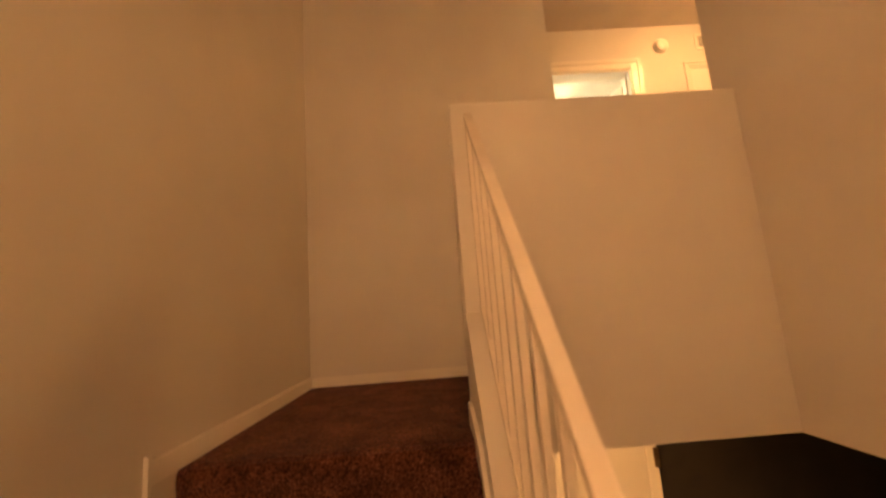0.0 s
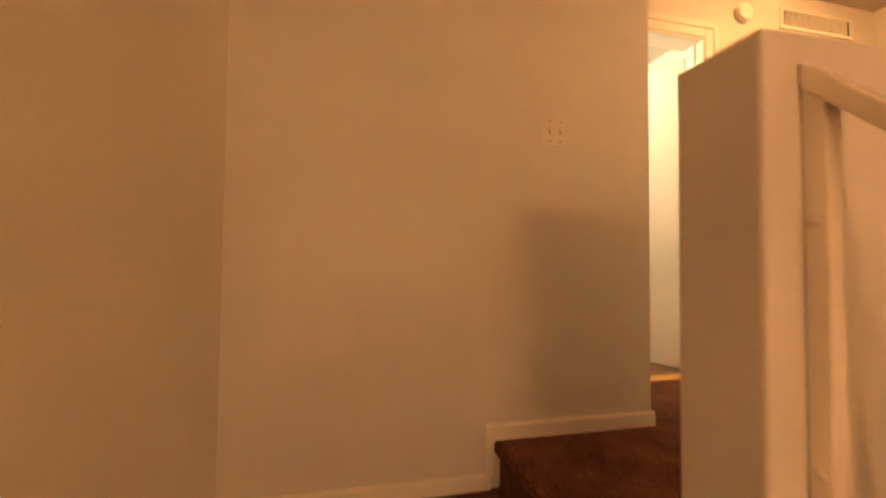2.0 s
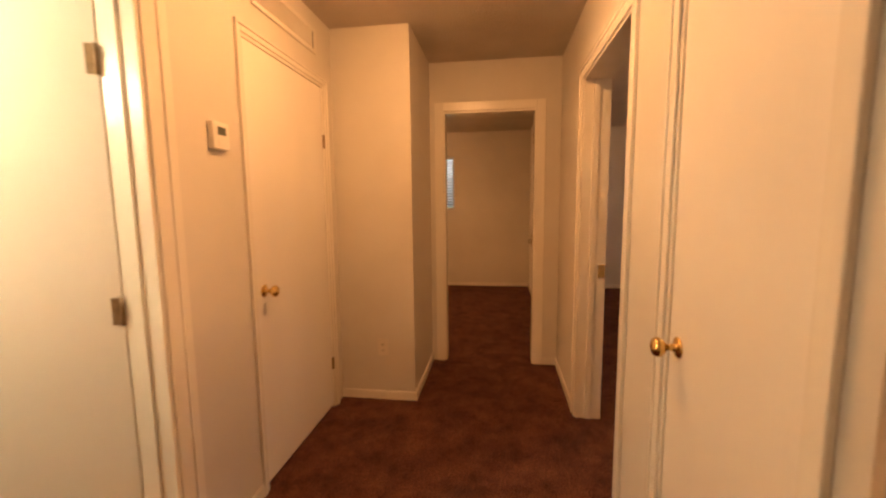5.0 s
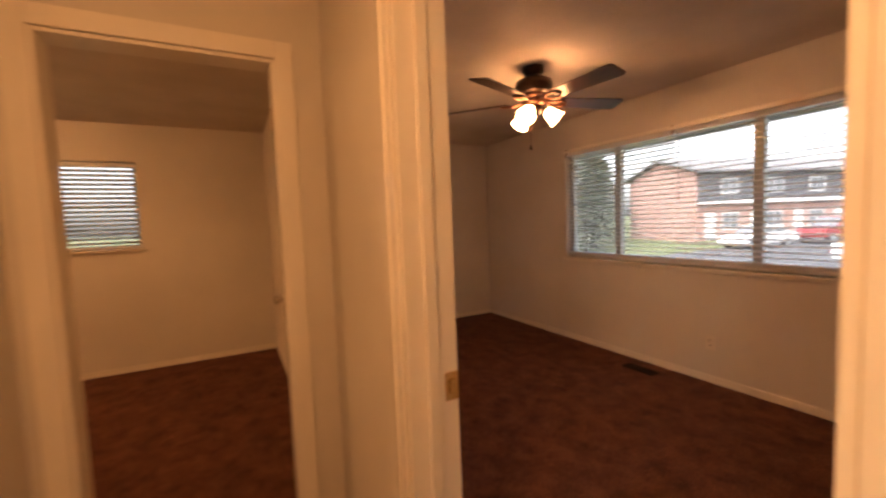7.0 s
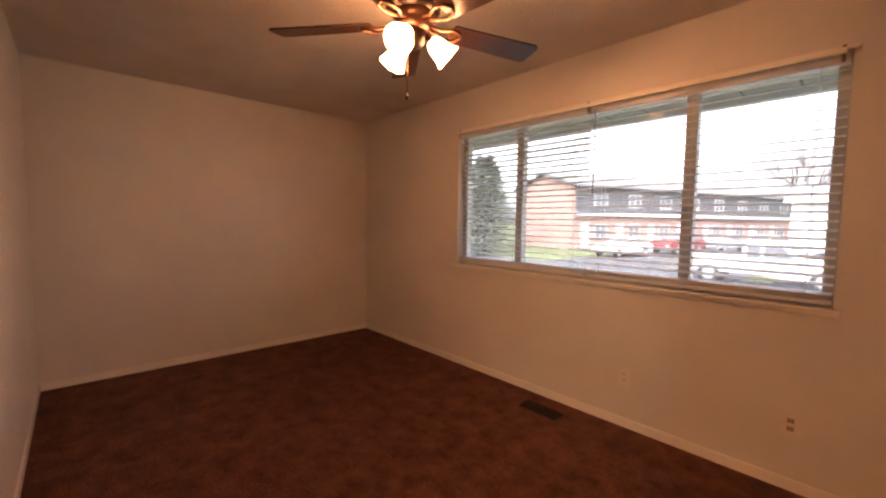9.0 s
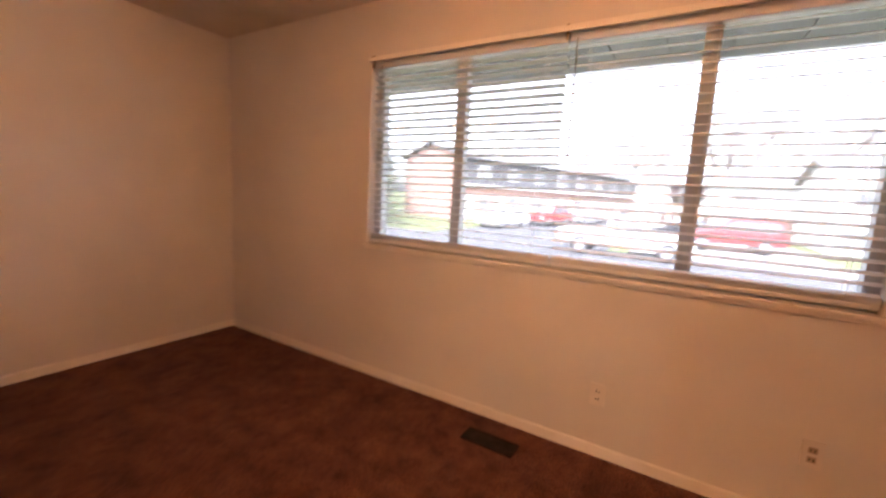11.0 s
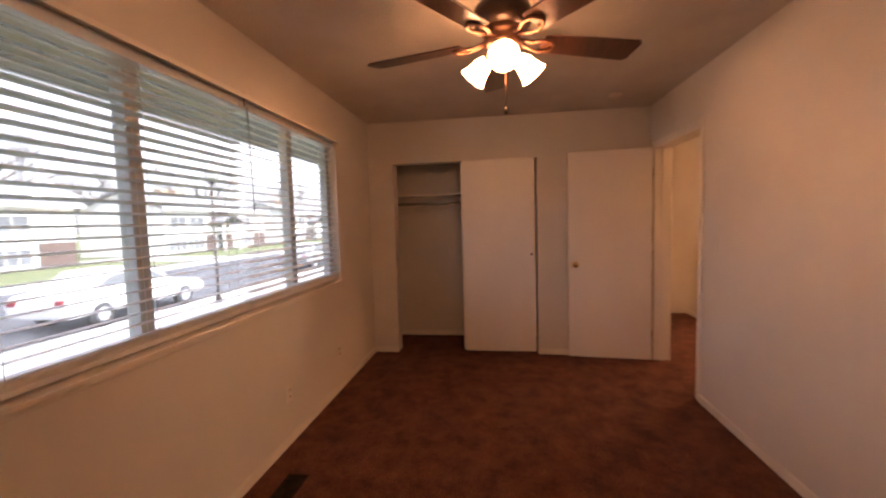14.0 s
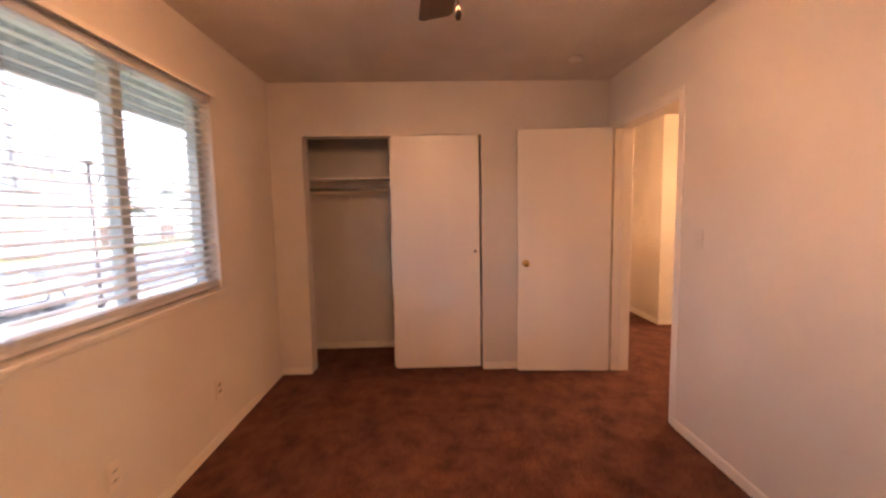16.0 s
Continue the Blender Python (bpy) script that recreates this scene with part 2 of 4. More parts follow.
def tube(points, radius, n=8):
    """A round bar through points; radius is one number or one for each point."""
    bm = bmesh.new()
    pts = [Vector(p) for p in points]
    rs = radius if isinstance(radius, (list, tuple)) else [radius] * len(pts)
    rings = []
    for i, p in enumerate(pts):
        d = (pts[min(i + 1, len(pts) - 1)] - pts[max(i - 1, 0)]).normalized()
        u = d.orthogonal().normalized() if abs(d.z) > 0.95 else d.cross(Vector((0, 0, 1))).normalized()
        w = d.cross(u)
        rings.append([bm.verts.new(p + rs[i] * (u * math.cos(2 * math.pi * k / n) + w * math.sin(2 * math.pi * k / n))) for k in range(n)])
    for a, b in zip(rings, rings[1:]):
        for k in range(n):
            bm.faces.new((a[k], a[(k + 1) % n], b[(k + 1) % n], b[k])).smooth = True
    bm.faces.new(rings[0][::-1])
    bm.faces.new(rings[-1])
    bmesh.ops.recalc_face_normals(bm, faces=bm.faces[:])
    return bm


def mesh_of(name, bm, material):
    me = bpy.data.meshes.new(name)
    bm.to_mesh(me)
    bm.free()
    me.materials.append(material)
    return me


def part(name, bm, material, parent, label=""):
    ob = new(name, mesh_of(name, bm, material))
    ob.parent = parent
    if label:
        ob["label"] = label
    return ob


def thing(name, label, category, m=None, group=""):
    ob = new(name)
    ob.empty_display_size = 0.1
    ob.matrix_world = m or Matrix.Identity(4)
    return tagged(ob, label, category, group)


def solid(name, bm, material, label, category, group=""):
    return tagged(new(name, mesh_of(name, bm, material)), label, category, group)


def structure(name, bm, material, label="", category=""):
    return tagged(new(name, mesh_of(name, bm, material)), label, category, kind="structure")


# ---- the large structure ----
H = 2.44
SN, SS = -1.02, -1.17
structure("ceiling", boxes((-0.12, 7.93, -4.135, 2.62, H, H + 0.12)), CEIL, "cream ceiling with a stippled spray texture", "ceiling")
structure("wall_stair_west", boxes((-0.12, 0, -3.7, 0.67, -2.6, H)), PAINT, "plain cream wall beside the stairs", "wall")
structure("wall_switch", boxes((0, 1.655, 0, 0.67, -2.6, H)), PAINT, "plain cream wall above the stair landing", "wall")
structure("wall_hall_north", boxes((1.655, 1.76, 0.527, 0.67, 0, H), (1.76, 2.505, 0.527, 0.67, 2.065, H), (2.505, 2.985, 0.527, 0.67, 0, H),
                                   (2.985, 3.795, 0.527, 0.67, 2.06, H), (3.795, 3.925, 0.527, 0.67, 0, H)), PAINT, "cream hallway wall with two doorways", "wall")
structure("wall_hall_corner", boxes((3.925, 4.775, 0.012, 0.67, 0, H)), PAINT, "cream wall jutting into the hallway", "wall")
structure("wall_hall_end", boxes((4.652, 4.775, -0.093, 0.012, 0, H), (4.652, 4.775, -0.838, -0.093, 2.065, H), (4.652, 4.775, SN, -0.838, 0, H)),
          PAINT, "cream wall at the end of the hallway", "wall")
structure("wall_hall_south", boxes((1.915, 2.02, SS, SN, -0.27, H), (2.02, 2.565, SS, SN, 2.04, H), (2.565, 2.965, SS, SN, 0, H), (2.965, 3.838, SS, SN, 2.04, H),
                                   (3.838, 7.93, SS, SN, 0, H)), PAINT, "cream wall between hallway and bedrooms", "wall")
structure("wall_stair_east", boxes((1.915, 2.03, -3.7, SS, -0.27, H)), PAINT, "plain cream wall on the open side of the stairs", "wall")
structure("wall_stair_south", boxes((-0.12, 4.0, -3.82, -3.7, -2.6, -0.2), (-0.12, 2.03, -3.82, -3.7, -0.2, H)), PAINT, "plain cream wall at the foot of the stairs", "wall")
XC = 2.862
structure("wall_closet", boxes((2.71, XC, -3.985, -3.722, 0, H), (2.71, XC, -3.722, -2.245, 2.015, H), (2.71, XC, -2.245, SS, 0, H)), PAINT,
          "cream bedroom wall with a wide closet opening", "wall")
structure("wall_closet_inside", boxes((2.08, 2.2, -3.985, SS, 0, H), (2.2, 2.71, -2.18, -2.06, 0, H)), PAINT, "cream back and side walls inside the closet", "wall")
WY = -3.985
WX0, WX1, WZ0, WZ1 = 3.745, 6.22, 0.92, 2.09
structure("wall_window", boxes((2.08, WX0, WY - 0.15, WY, -1.2, H), (WX0, WX1, WY - 0.15, WY, -1.2, WZ0), (WX0, WX1, WY - 0.15, WY, WZ1, H), (WX1, 7.93, WY - 0.15, WY, -1.2, H)),
          PAINT, "cream outer wall with a wide window", "wall")
structure("wall_east", boxes((7.778, 7.93, WY, SS, 0, H), (7.80, 7.93, SN, 0.155, 0, H), (7.80, 7.93, 0.155, 0.815, 0, 1.225), (7.80, 7.93, 0.155, 0.815, 2.075, H), (7.80, 7.93, 0.815, 2.5, 0, H)),
          PAINT, "cream outer wall with a small window", "wall")
structure("wall_north", boxes((1.535, 7.93, 2.5, 2.62, 0, H), (4.655, 4.775, 0.67, 2.5, 0, H), (2.95, 3.05, 0.67, 2.5, 0, H), (1.535, 1.655, 0.67, 2.5, 0, H)), PAINT, "cream walls of the rooms beyond", "wall")
structure("floor", boxes((1.0, 1.915, -1.06, 2.62, -0.2, 0), (1.915, 7.93, -1.06, 2.62, -0.2, 0), (1.93, 7.93, SS, -1.06, -0.2, 0), (2.08, 7.93, WY, SS, -0.2, 0)), CARPET, "worn brown cut-pile carpet", "floor")
structure("bathroom_floor", boxes((1.655, 2.95, 0.62, 2.5, 0, 0.004)), LINO, "dark brown vinyl bathroom floor", "floor")

# stairs: the landing, one step up to the hall, and the flight down
structure("landing", prism([(0, -0.38), (-1.22, -0.38), (-1.243, -0.23), (-1.243, -0.205), (-1.235, -0.188), (-1.215, -0.18), (0, -0.18)], "x", 0, 0.985), CARPET, "brown carpeted stair landing", "landing")
structure("hall_step", prism([(0.985, -0.18), (0.985, -0.06), (0.962, -0.045), (0.958, -0.022), (0.968, -0.006), (0.985, 0), (1.0, 0), (1.0, -0.18)], "y", -1.0, 0), CARPET, "brown carpeted step with a rounded nosing", "step")
for i in range(1, 7):
    z = -0.18 - 0.2 * i
    y = -1.243 - 0.21 * i
    structure("stair_tread", prism([(y + 0.24, z - 0.25), (y + 0.02, z - 0.25), (y, z - 0.05), (y, z - 0.025), (y + 0.008, z - 0.008), (y + 0.028, z), (y + 0.24, z)], "x", 0, 0.857),
              CARPET, "brown carpeted stair tread", "stair tread")
structure("entry_floor", boxes((0, 0.857, -3.7, -2.5, -1.66, -1.58)), CARPET, "brown carpet at the foot of the stairs", "floor")
# the lower level's gloom is put into its near-black floor and walls
structure("lower_floor", boxes((-0.12, 4.0, -3.7, 1.2, -2.7, -2.6)), LOWDARK, "floor of the level below, shade put into its dark colour", "floor")
structure("wall_lower_east", boxes((4.0, 4.1, -3.82, 1.2, -2.7, -0.2)), LOWDARK, "wall of the level below, shade put into its dark colour", "wall")
structure("wall_lower_cream", boxes((1.0, 1.86, -0.12, -0.003, -2.6, -0.2)), PAINT, "cream wall of the level below", "wall")
structure("wall_lower_north", boxes((1.66, 4.0, 1.1, 1.2, -2.6, -0.2)), LOWDARK, "wall of the level below, shade put into its dark colour", "wall")
low_door = thing("lower_door", "dark brown door on the lower level", "door")
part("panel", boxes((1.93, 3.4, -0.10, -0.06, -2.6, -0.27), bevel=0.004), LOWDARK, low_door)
part("jamb", boxes((1.862, 1.925, -0.13, 0.0, -2.6, -0.21), bevel=0.004), TRIM, low_door, "cream door jamb")
part("hinge", boxes((1.90, 1.928, -0.142, -0.131, -0.72, -0.62), bevel=0.002), HINGE, low_door, "dull bronze hinge")

structure("half_wall", boxes((0.857, 1.915, -1.12, -1.0, -0.27, 0.937), bevel=0.006), PAINT, "cream half wall with rounded edges above the stairs", "half wall")
# sloping kerb under the railing
structure("stair_kerb", prism([(-1.12, 0.19), (-1.12, -2.6), (-3.7, -2.6), (-3.7, -2.39)], "x", 0.857, 0.985), PAINT, "cream sloping kerb wall under the railing", "kerb wall")


# ---- skirting boards ----
def skirting(name, runs, h=0.058, d=0.012):
    bm = bmesh.new()
    for x0, x1, y0, y1, z in runs:
        sx, sy = abs(x1 - x0) > abs(y1 - y0), 0
        box(bm, min(x0, x1), max(x0, x1), min(y0, y1), max(y0, y1), z, z + h - 0.008)
        e = 0.004
        if sx:
            box(bm, min(x0, x1), max(x0, x1), min(y0, y1) + e / 2, max(y0, y1) - e / 2, z + h - 0.008, z + h)
        else:
            box(bm, min(x0, x1) + e / 2, max(x0, x1) - e / 2, min(y0, y1), max(y0, y1), z + h - 0.008, z + h)
    return structure(name, bm, TRIM, "cream painted skirting board", "skirting board")


D = 0.012
skirting("baseboard_landing", [(0, D, -1.36, 0, -0.18), (D, 0.945, -D, 0, -0.18), (0.945, 1.667, -D, 0, 0), (1.655, 1.667, 0, 0.527, 0)])
structure("baseboard_riser", boxes((0.925, 0.957, -D - 0.001, 0, -0.123, 0.057)), TRIM, "cream painted skirting upright at the step", "skirting board")
structure("baseboard_flight", prism([(-1.36, -0.105), (-1.375, -0.105), (-1.375, -0.20), (-3.3, -2.05), (-3.3, -2.13), (-1.375, -0.28), (-1.36, -0.18)], "x", 0, D), TRIM, "cream painted sloping skirting", "skirting board")
structure("kerb_skirting", prism([(-1.05, -0.105), (-1.12, -0.105), (-1.34, -0.16), (-3.3, -2.03), (-3.3, -2.11), (-1.34, -0.24), (-1.05, -0.178)], "x", 0.845, 0.857), TRIM, "cream painted sloping skirting", "skirting board")
skirting("baseboard_hall", [(2.59, 2.948, 0.527 - D, 0.527, 0), (3.925 - D, 3.925, 0.012 - D, 0.527, 0), (3.925, 4.652, 0.012 - D, 0.012, 0), (4.652 - D, 4.652, SN, -0.905, 0),
                            (3.905, 4.64, SN, SN + D, 0), (2.62, 2.898, SN, SN + D, 0)])
skirting("baseboard_bedroom", [(XC, XC + D, WY, -3.722, 0), (XC, XC + D, -2.245, SS, 0), (XC + D, 7.766, WY, WY + D, 0), (7.778 - D, 7.778, WY, SS, 0), (3.893, 7.766, SS - D, SS, 0),
                               (2.2, 2.2 + D, WY, -2.18, 0)])
skirting("baseboard_second_bedroom", [(7.80 - D, 7.80, SN, 2.5, 0), (4.785, 7.788, SN, SN + D, 0)])


# ---- doorways ----
def casing_x(name, x0, x1, y, out, top, w=0.065, t=0.016):
    """Casing round an opening in a wall along x; out is the side (+1 or -1) on which it stands."""
    y0, y1 = (y, y + t) if out > 0 else (y - t, y)
    ob = thing(name, "cream painted door casing", "door casing")
    ob["kind"] = "structure"
    ya, yb = (y, y + t * 0.6) if out > 0 else (y - t * 0.6, y)
    k = w * 0.42
    part("casing_side", boxes((x0 - w, x0 - w + k, y0, y1, 0, top + w), (x0 - w + k - 0.002, x0 + 0.004, ya, yb, 0, top + w - k), bevel=0.004, seg=3), TRIM, ob)
    part("casing_side", boxes((x1 + w - k, x1 + w, y0, y1, 0, top + w), (x1 - 0.004, x1 + w - k + 0.002, ya, yb, 0, top + w - k), bevel=0.004, seg=3), TRIM, ob)
    part("casing_head", boxes((x0 - w + k, x1 + w - k, y0, y1, top + w - k, top + w), (x0 + 0.004, x1 - 0.004, ya, yb, top - 0.004, top + w - k + 0.002), bevel=0.004, seg=3), TRIM, ob)
    return ob


def casing_y(name, y0, y1, x, out, top, w=0.065, t=0.016):
    x0, x1 = (x, x + t) if out > 0 else (x - t, x)
    ob = thing(name, "cream painted door casing", "door casing")
    ob["kind"] = "structure"
    part("casing_side", boxes((x0, x1, y0 - w, y0 + 0.004, 0, top + w), bevel=0.004), TRIM, ob)
    part("casing_side", boxes((x0, x1, y1 - 0.004, y1 + w, 0, top + w), bevel=0.004), TRIM, ob)
    part("casing_head", boxes((x0, x1, y0 + 0.004, y1 - 0.004, top - 0.004, top + w), bevel=0.004), TRIM, ob)
    return ob


def jamb_x(ob, x0, x1, ya, yb, top, t=0.018):
    part("jamb", boxes((x0, x0 + t, ya, yb, 0, top), bevel=0.002), TRIM, ob)
    part("jamb", boxes((x1 - t, x1, ya, yb, 0, top), bevel=0.002), TRIM, ob)
    part("jamb_head", boxes((x0 + t, x1 - t, ya, yb, top - t, top), bevel=0.002), TRIM, ob)
    m = (ya + yb) / 2
    part("door_stop", boxes((x0 + t, x0 + t + 0.01, m - 0.015, m + 0.02, 0, top - t), bevel=0.002), TRIM, ob)
    part("door_stop", boxes((x1 - t - 0.01, x1 - t, m - 0.015, m + 0.02, 0, top - t), bevel=0.002), TRIM, ob)


def knob(parent, m, material=BRASS, side=1):
    """Rose, neck and ball along local +y from the door's face."""
    prof = [(0.029, 0.0), (0.029, 0.003), (0.022, 0.006), (0.010, 0.008), (0.009, 0.03), (0.018, 0.036), (0.026, 0.046), (0.027, 0.055), (0.022, 0.064), (0.010, 0.069)]
    bm = spin(prof, 20)
    bmesh.ops.transform(bm, matrix=m @ pose(0, 0, 0, -90 * side, 0, 0), verts=bm.verts[:])
    return part("door_knob", bm, material, parent, "polished brass door knob")


def hinge(parent, x, y, z):
    bm = spin([(0.006, -0.045), (0.006, 0.045)], 10, x, y)
    box(bm, x - 0.002, x + 0.03, y - 0.002, y + 0.002, -0.044, 0.044)
    bmesh.ops.translate(bm, vec=(0, 0, z), verts=bm.verts[:])
    return part("hinge", bm, HINGE, parent, "dull bronze hinge")


c = casing_x("door_casing_bathroom", 1.76, 2.505, 0.527, -1, 2.065, 0.088)
jamb_x(c, 1.76, 2.505, 0.527, 0.67, 2.065)
c = casing_x("door_casing_hall_closet", 2.985, 3.795, 0.527, -1, 2.06, 0.035)
jamb_x(c, 2.985, 3.795, 0.527, 0.67, 2.06)
c = casing_x("door_casing_linen", 2.02, 2.565, SN, 1, 2.04, 0.05)
jamb_x(c, 2.02, 2.565, SS, SN, 2.04)
c = casing_x("door_casing_bedroom", 2.965, 3.838, SN, 1, 2.04, 0.065)
jamb_x(c, 2.965, 3.838, SS, SN, 2.04)
part("strike_plate", boxes((3.816, 3.8195, -1.168, -1.128, 0.885, 0.965), (3.811, 3.817, -1.156, -1.14, 0.905, 0.945), bevel=0.001), BRASS, c, "bronze strike plate")
casing_x("door_casing_bedroom_inside", 2.965, 3.838, SS, -1, 2.04, 0.05, 0.008)
c = casing_y("door_casing_second_bedroom", -0.838, -0.093, 4.652, -1, 2.065, 0.065)
part("jamb", boxes((4.652, 4.775, -0.838, -0.82, 0, 2.065), bevel=0.002), TRIM, c)
part("jamb", boxes((4.652, 4.775, -0.111, -0.093, 0, 2.065), bevel=0.002), TRIM, c)
part("jamb_head", boxes((4.652, 4.775, -0.82, -0.111, 2.047, 2.065), bevel=0.002), TRIM, c)

# bathroom door, swung into the bathroom
d = thing("bathroom_door", "white flat bathroom door standing open inwards", "door", pose(2.482, 0.66, 0, 0, 0, 110))
part("slab", boxes((0.0, 0.68, -0.035, 0, 0.015, 2.0), bevel=0.003), DOOR, d)
for z in (0.25, 1.0, 1.78):
    hinge(d, 0.0, 0.004, z)
knob(d, pose(0.62, -0.035, 0.95), side=-1)
structure("threshold", boxes((1.78, 2.46, 0.52, 0.62, 0.0, 0.010), bevel=0.004), STRIP, "golden metal carpet strip at the bathroom doorway", "threshold strip")

d = thing("hall_closet_door", "white flat closet door, closed", "door")
part("slab", boxes((3.005, 3.775, 0.533, 0.567, 0.02, 2.04), bevel=0.003), DOOR, d)
knob(d, pose(3.065, 0.533, 0.94), side=-1).rotation_euler = (0, 0, 0)
part("key_plate", boxes((3.058, 3.074, 0.529, 0.533, 0.83, 0.88), bevel=0.001), PLASTIC, d)
for z in (0.3, 1.72):
    part("hinge", boxes((3.766, 3.786, 0.523, 0.533, z - 0.04, z + 0.04), bevel=0.002), HINGE, d, "dull bronze hinge")

d = thing("linen_closet_door", "white flat linen closet door, closed", "door")
part("slab", boxes((2.04, 2.545, SN - 0.040, SN - 0.006, 0.02, 2.02), bevel=0.003), DOOR, d)
knob(d, pose(2.49, SN - 0.006, 0.942))

d = thing("bedroom_door", "white flat bedroom door standing open against the closet wall", "door", pose(2.985, SS - 0.02, 0, 0, 0, -95))
part("slab", boxes((0.005, 0.765, -0.018, 0.017, 0.008, 2.03), bevel=0.003), DOOR, d)
knob(d, pose(0.70, 0.017, 0.935))
for z in (0.25, 1.02, 1.8):
    hinge(d, -0.004, -0.016, z)

d = thing("second_bedroom_door", "white flat door standing open into the second bedroom", "door", pose(4.78, -0.822, 0, 0, 0, -7))
part("slab", boxes((0.0, 0.72, -0.035, 0, 0.02, 2.02), bevel=0.003), DOOR, d)
knob(d, pose(0.655, 0, 0.95), STEEL)
for z in (0.22, 1.02, 1.85):
    part("hinge", boxes((-0.02, 0.012, 0.0, 0.006, z - 0.045, z + 0.045), bevel=0.002), HINGE, d, "dull bronze hinge")

# ---- bedroom closet ----
d = thing("sliding_closet_door", "white flat sliding closet door covering half the closet", "closet door")
part("slab", boxes((2.82, 2.85, -3.0, -2.263, 0.02, 2.008), bevel=0.003), DOOR, d)
bm = spin([(0.012, 0), (0.012, 0.003), (0.008, 0.004), (0.007, 0.0015)], 16)
bmesh.ops.transform(bm, matrix=pose(2.85, -2.302, 1.035, 0, 90, 0), verts=bm.verts[:])
part("finger_pull", bm, BRONZE, d, "small bronze finger pull")
d = thing("sliding_closet_door", "white flat sliding closet door pushed behind the other", "closet door")
part("slab", boxes((2.768, 2.798, -3.02, -2.30, 0.02, 2.008), bevel=0.003), DOOR, d)
structure("closet_track", boxes((2.76, 2.858, -3.722, -2.245, 2.0085, 2.0145)), TRIM, "cream sliding door track", "door track")
shelf = thing("closet_shelf", "cream closet shelf on a wooden cleat", "closet shelf")
part("board", boxes((2.2, 2.52, -3.98, -2.185, 1.69, 1.708), bevel=0.002), TRIM, shelf)
part("cleat", boxes((2.2, 2.218, -3.98, -2.185, 1.62, 1.69), bevel=0.002), TRIM, shelf)
part("rod", tube([(2.48, -3.98, 1.60), (2.48, -2.185, 1.60)], 0.016, 12), STEEL, shelf, "steel closet rod")
part("rod_bracket", boxes((2.44, 2.52, -3.984, -3.975, 1.57, 1.69), bevel=0.002), TRIM, shelf)

# ---- stair railing ----
rail = thing("stair_railing", "cream enamelled iron stair railing with square balusters", "railing")
RX = 0.92


def sloped(y0, y1, z_at, h, x0, x1):
    return prism([(y0, z_at(y0)), (y1, z_at(y1)), (y1, z_at(y1) + h), (y0, z_at(y0) + h)], "x", x0, x1, bevel=0.003)


top_z = lambda y: 0.868 + (y + 1.125)
low_z = lambda y: 0.205 + (y + 1.125)
part("handrail", sloped(-1.122, -3.05, top_z, 0.03, RX - 0.015, RX + 0.015), RAIL, rail)
part("bottom_rail", sloped(-1.122, -3.05, low_z, 0.026, RX - 0.014, RX + 0.014), RAIL, rail)
part("wall_post", boxes((RX - 0.012, RX + 0.012, -1.146, -1.122, 0.21, 0.878), bevel=0.002), RAIL, rail)
for i in range(1, 18):
    y = -1.134 - 0.108 * i
    part("baluster", boxes((RX - 0.008, RX + 0.008, y - 0.008, y + 0.008, low_z(y) + 0.016, top_z(y) + 0.012), bevel=0.0015), RAIL, rail)
for z in (0.45, 0.72):
    part("screw", spin([(0.006, 0), (0.005, 0.003), (0.002, 0.004)], 10), RAIL, rail).matrix_local = pose(RX - 0.012, -1.134, z, 0, -90, 0)

# white rounded board against the half wall
bd = [(1.545, 0.02), (1.545, 0.79), (1.552, 0.83), (1.572, 0.865), (1.602, 0.888), (1.64, 0.897), (1.90, 0.897), (1.90, 0.02)]
solid("folded_board", prism(bd, "y", -0.997, -0.98, bevel=0.004), PLASTIC, "white rounded board leaning on the half wall", "board").matrix_world = Matrix.Identity(4)


# ---- wall plates ----
def switch_plate(m):
    ob = thing("light_switch", "ivory double toggle light switch on the wall", "light switch", m)
    part("plate", boxes((-0.058, 0.058, -0.006, 0, -0.058, 0.058), bevel=0.003), IVORY, ob)
    for x in (-0.023, 0.023):
        part("slot", boxes((x - 0.005, x + 0.005, -0.0068, -0.0055, -0.012, 0.012)), TAN, ob)
        part("toggle", boxes((x - 0.004, x + 0.004, -0.018, -0.0075, -0.002, 0.009), bevel=0.001), IVORY, ob)
        for z in (-0.04, 0.04):
            bm = spin([(0.0038, 0), (0.0034, 0.001), (0.001, 0.0014)], 8)
            bmesh.ops.transform(bm, matrix=pose(x, -0.006, z, 90, 0, 0), verts=bm.verts[:])
            part("screw", bm, HINGE, ob)
    return ob


def outlet(m, face=IVORY, sockets=IVORY, label="ivory duplex wall outlet above the skirting"):
    ob = thing("wall_outlet", label, "wall outlet", m)
    part("plate", boxes((-0.036, 0.036, -0.006, 0, -0.058, 0.058), bevel=0.003), face, ob)
    for z in (-0.02, 0.02):
        part("socket", boxes((-0.015, 0.015, -0.008, -0.006, z - 0.013, z + 0.013), bevel=0.0008), sockets, ob)
        for x in (-0.006, 0.006):
            part("slot", boxes((x - 0.002, x + 0.002, -0.0088, -0.0079, z - 0.006, z + 0.006)), DARK, ob)
    return ob


